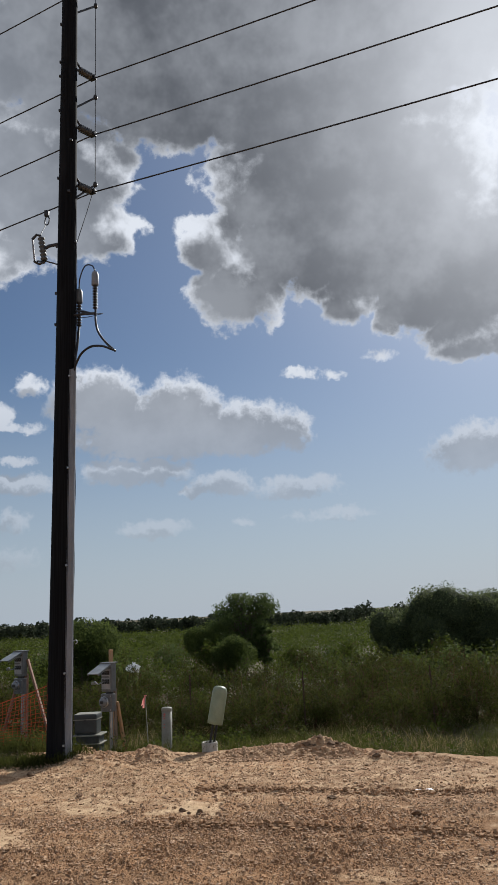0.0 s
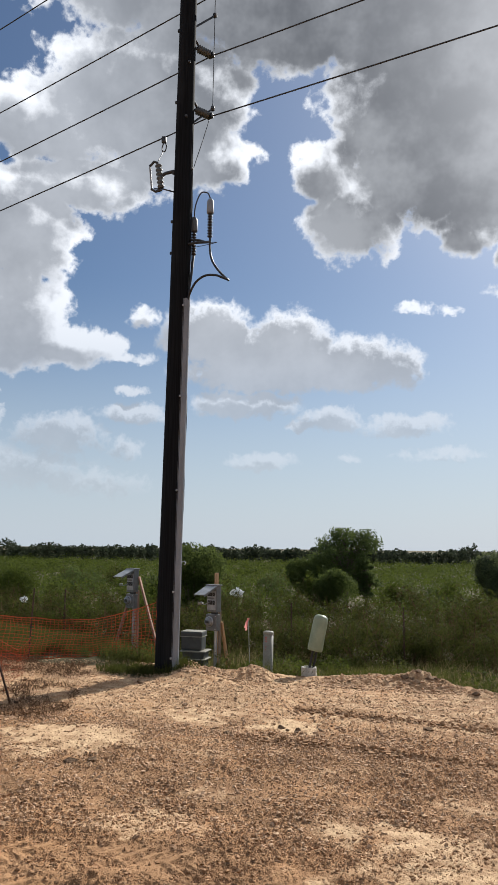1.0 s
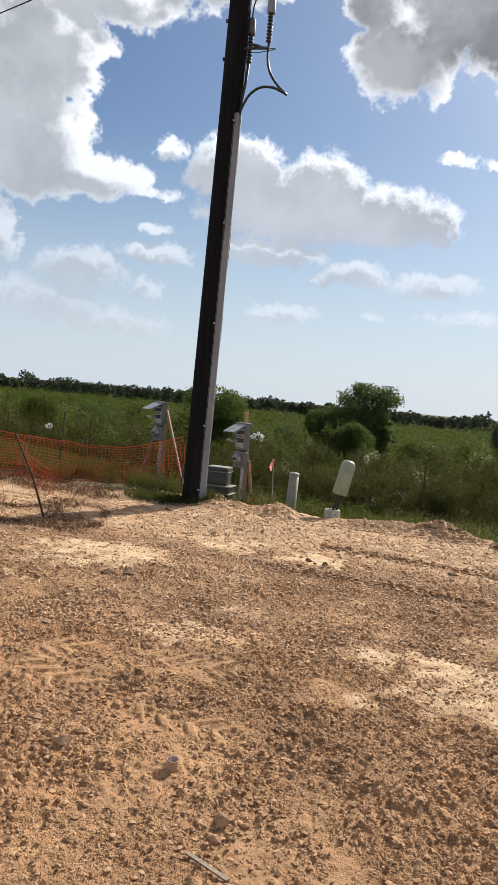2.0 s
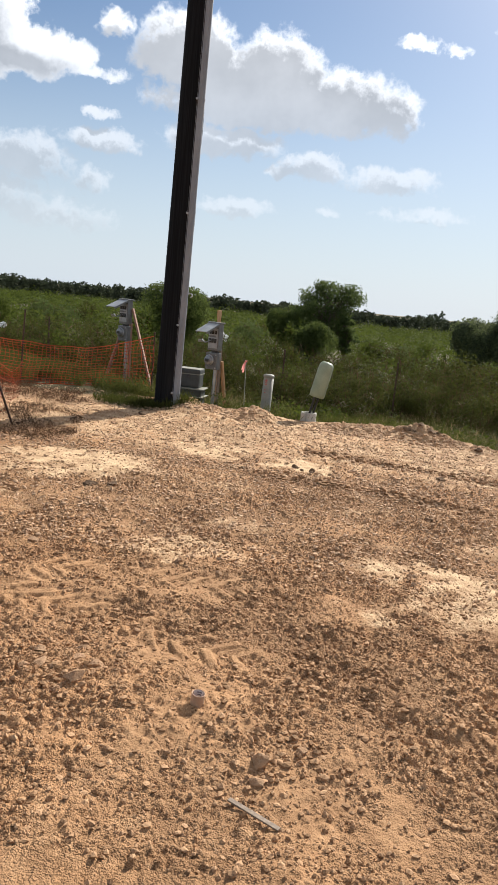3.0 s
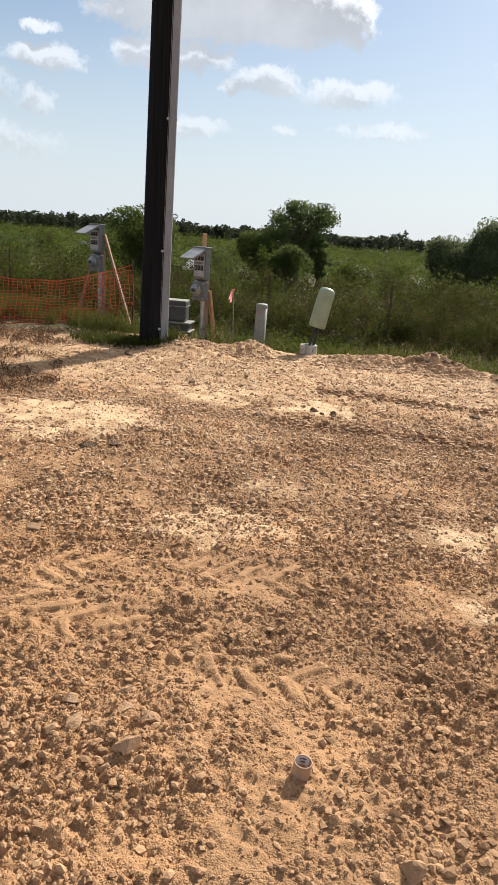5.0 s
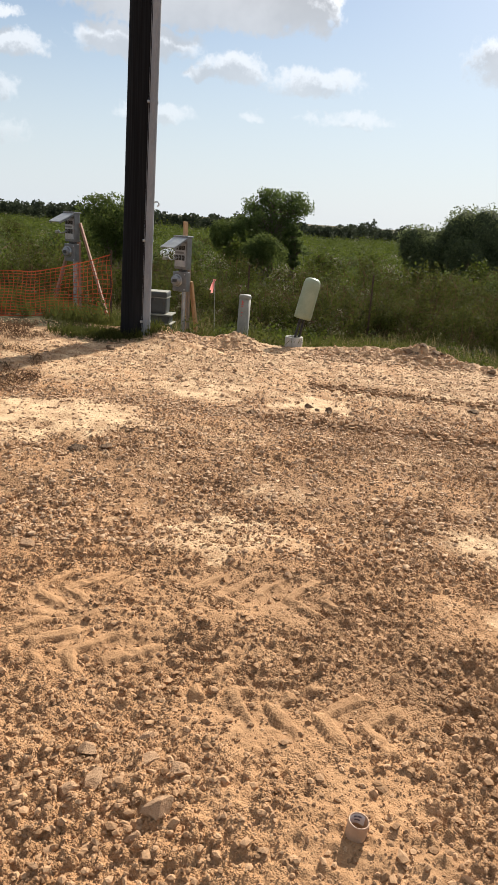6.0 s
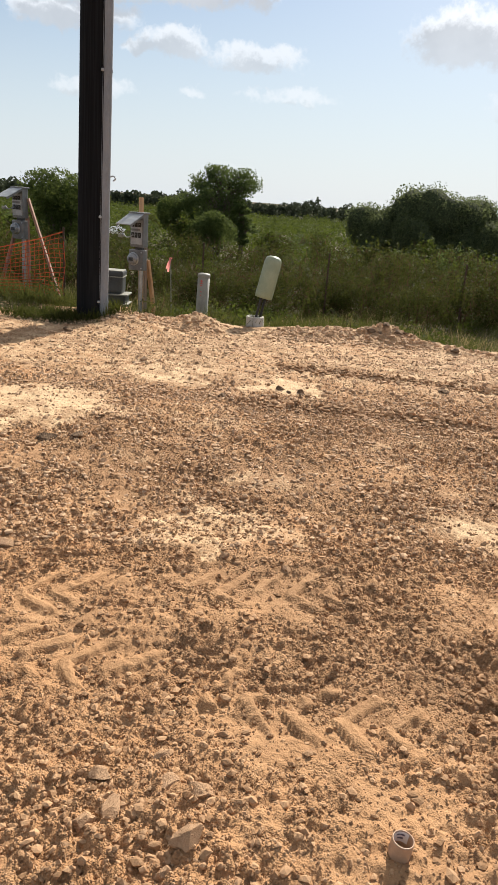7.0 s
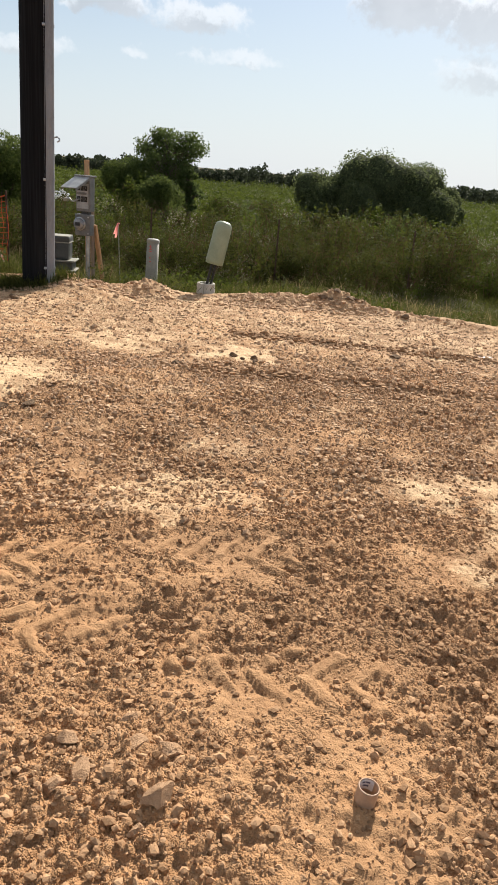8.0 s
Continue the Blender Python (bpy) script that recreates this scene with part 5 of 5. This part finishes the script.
shell = part("dome", Geo().lathe([(0.0, 0.03), (0.105, 0.03), (0.110, 0.0), (0.122, 0.004), (0.126, 0.04), (0.124, 0.3), (0.121, 0.50), (0.113, 0.545), (0.095, 0.575), (0.06, 0.592), (0.0, 0.598)], 36), CAN, can)
shell.matrix_basis = dome_m
rimb = part("dome_seam", Geo().lathe([(0.1255, 0.085), (0.1285, 0.09), (0.1285, 0.098), (0.1255, 0.103)], 36), CAN, shell)
for dx, dy in ((-0.03, -0.02), (0.035, 0.02)):
    a = Vector((dx, dy, -0.05))
    b = foot + axis * 0.08 + Vector((dx * 0.9, dy, 0))
    part("conduit", Geo().tube([a, a * 0.5 + b * 0.5, b], 0.019, 12), BLACK, can, "black conduit")

g = height(-1.93, 14.35)
stake = thing("survey_stake", (-1.93, 14.35, g), "thin pale wooden survey stake with pink flagging", "stake")
part("lath", board((0.01, 0, -0.15), (-0.045, 0, 0.66 - g), 0.034, 0.012), PALE, stake, "grey-white lath")
rib = Geo()
for k, (dx, L) in enumerate(((-0.02, 0.22), (-0.035, 0.17))):
    p = curve([(-0.045 + 0.01 * k, -0.012, 0.66 - g), (-0.045 + dx * 0.7, -0.02, 0.60 - g), (-0.05 + dx * 1.5, -0.018, 0.66 - g - L)], 6)
    w = np.array([0.018, 0.0, 0.004])
    rib.add(np.stack([p - w, p + w], 1), [[2 * i, 2 * i + 1, 2 * i + 3, 2 * i + 2] for i in range(len(p) - 1)])
part("ribbon", rib, PINK, stake, "pink plastic flagging ribbon")
part("tie", block(0.045, 0.025, 0.02, (-0.044, 0, 0.655 - g), 0.004), PINK, stake)

# ---- orange safety net on steel stakes ----
def steel_stake(a, b, label):
    z = height(a[0], a[1])
    ob = thing("steel_stake", (a[0], a[1], z), label, "stake", "fence stakes")
    d = Vector(b) - Vector((a[0], a[1], z))
    part("bar", Geo().tube([(0, 0, -0.2), tuple(d * 0.5), tuple(d)], 0.014, 8), RUST, ob)
    part("spade", block(0.05, 0.012, 0.10, (0, 0, -0.03), 0.004), RUST, ob)
    return ob


steel_stake((-4.16, 9.1), (-4.70, 9.1, 1.10), "rusty steel stake leaning over beside the pad")
steel_stake((-5.43, 12.2), (-5.38, 12.2, 1.30), "upright rusty steel fence stake holding the net")
steel_stake((-3.47, 13.2), (-3.48, 13.2, 1.08), "upright rusty steel fence stake holding the net")
steel_stake((-6.6, 8.6), (-6.62, 8.6, 1.15), "upright rusty steel fence stake holding the net")
steel_stake((-8.2, 11.6), (-8.25, 11.6, 1.15), "upright rusty steel fence stake holding the net")


def net(tops, lows, rows, pitch, label, slump=0.0, thin=1.0):
    """Plastic safety net: thin strands both ways between an upper and a lower edge."""
    up, lo = curve(tops, 14), curve(lows, 14)
    seg = np.concatenate([[0], np.cumsum(np.linalg.norm(np.diff(up, axis=0), axis=1))])
    cols = int(seg[-1] / pitch)
    s = np.linspace(0, seg[-1], cols + 1)
    U = np.stack([np.interp(s, seg, up[:, i]) for i in range(3)], 1)
    L = np.stack([np.interp(s, seg, lo[:, i]) for i in range(3)], 1)
    t = np.linspace(0, 1, rows + 1)
    P = U[:, None] * (1 - t)[None, :, None] + L[:, None] * t[None, :, None]
    wob = np.stack([grain(P[..., 0] * 3 + 7, P[..., 2] * 3 + k, 0.7, 80 + k) - 0.5 for k in range(3)], -1)
    P = P + wob * np.array([0.05, 0.16, 0.06])
    P[..., 2] -= slump * np.sin(np.pi * t)[None, :] * 0.1
    P[..., 2] = np.maximum(P[..., 2], surface(P[..., 0], P[..., 1]) + 0.012)
    g = Geo()
    for j in range(rows + 1):
        w = thin * (0.008 if j in (0, rows) else 0.0042)
        a = P[:, j]
        d = np.array([0, 0.002, w])
        g.add(np.stack([a - d, a + d], 1), [[2 * i, 2 * i + 1, 2 * i + 3, 2 * i + 2] for i in range(cols)])
    for i in range(cols + 1):
        a = P[i]
        d = np.array([0.0035, 0.002, 0]) * thin
        g.add(np.stack([a - d, a + d], 1) + np.array([0, 0.004, 0]), [[2 * k, 2 * k + 1, 2 * k + 3, 2 * k + 2] for k in range(rows)])
    return tagged(part("safety_net", g, ORANGE), label, "safety fence", "orange net fence")


def lying(pts):
    return [(x, y, height(x, y) + 0.03) for x, y in pts]


net([(-8.25, 11.6, 1.05), (-7.0, 11.9, 0.92), (-5.38, 12.2, 0.78), (-4.85, 12.75, 0.70), (-4.35, 13.05, 0.74), (-3.9, 13.15, 0.86), (-3.48, 13.2, 1.02)],
    lying([(-8.2, 11.5), (-7.0, 11.75), (-5.45, 12.1), (-4.85, 12.55), (-4.35, 12.9), (-3.9, 13.05), (-3.47, 13.15)]), 15, 0.07,
    "sagging orange plastic safety net tied to steel stakes")
net([(-6.6, 8.6, 1.12), (-5.6, 8.95, 0.98), (-4.69, 9.12, 1.04), (-4.85, 9.9, 0.72), (-5.1, 11.1, 0.42), (-5.40, 12.15, 0.50)],
    lying([(-6.6, 9.0), (-5.6, 9.3), (-4.6, 9.5), (-4.75, 10.2), (-5.0, 11.2), (-5.35, 12.05)]), 7, 0.14,
    "slack torn orange safety net slumping towards the ground", 1.0, 0.45)

# ---- old field fence posts in the hedge, and litter caught in the brush ----
for x, y, top in ((1.15, 17.3, 0.72), (4.0, 17.2, 0.70), (6.4, 17.0, 0.66), (-1.4, 17.4, 0.75), (-7.0, 17.6, 0.95), (-9.3, 17.8, 0.9)):
    z = height(x, y)
    ob = thing("field_fence_post", (x, y, z), "thin dark steel field fence post among the shrubs", "fence post", "field fence posts")
    part("tee", block(0.035, 0.012, top - z + 0.3, (0, 0, (top - z) / 2 - 0.15), 0.003), RUST, ob)
    part("web", block(0.008, 0.035, top - z + 0.3, (0, 0.02, (top - z) / 2 - 0.15), 0.002), RUST, ob)


def film_bag(at, size, label, seed):
    v, f = ICO3
    g2 = np.random.default_rng(seed)
    off = g2.uniform(0, 9, 3)
    k = np.array([1 + 0.75 * noise.noise(Vector(p * 2.2 + off)) + 0.35 * noise.noise(Vector(p * 5.5 + off)) for p in v])
    ob = part("plastic_bag", Geo().add(v * k[:, None] * np.array(size), f), BAG, flat=True)
    ob.location = at
    return tagged(ob, label, "litter")


film_bag((-3.80, 24.43, 0.50), (0.18, 0.12, 0.13), "crumpled white plastic bag caught in the shrubs", 3)
film_bag((-9.4, 20.5, 0.45), (0.10, 0.07, 0.08), "small white plastic scrap caught in the brush", 4)
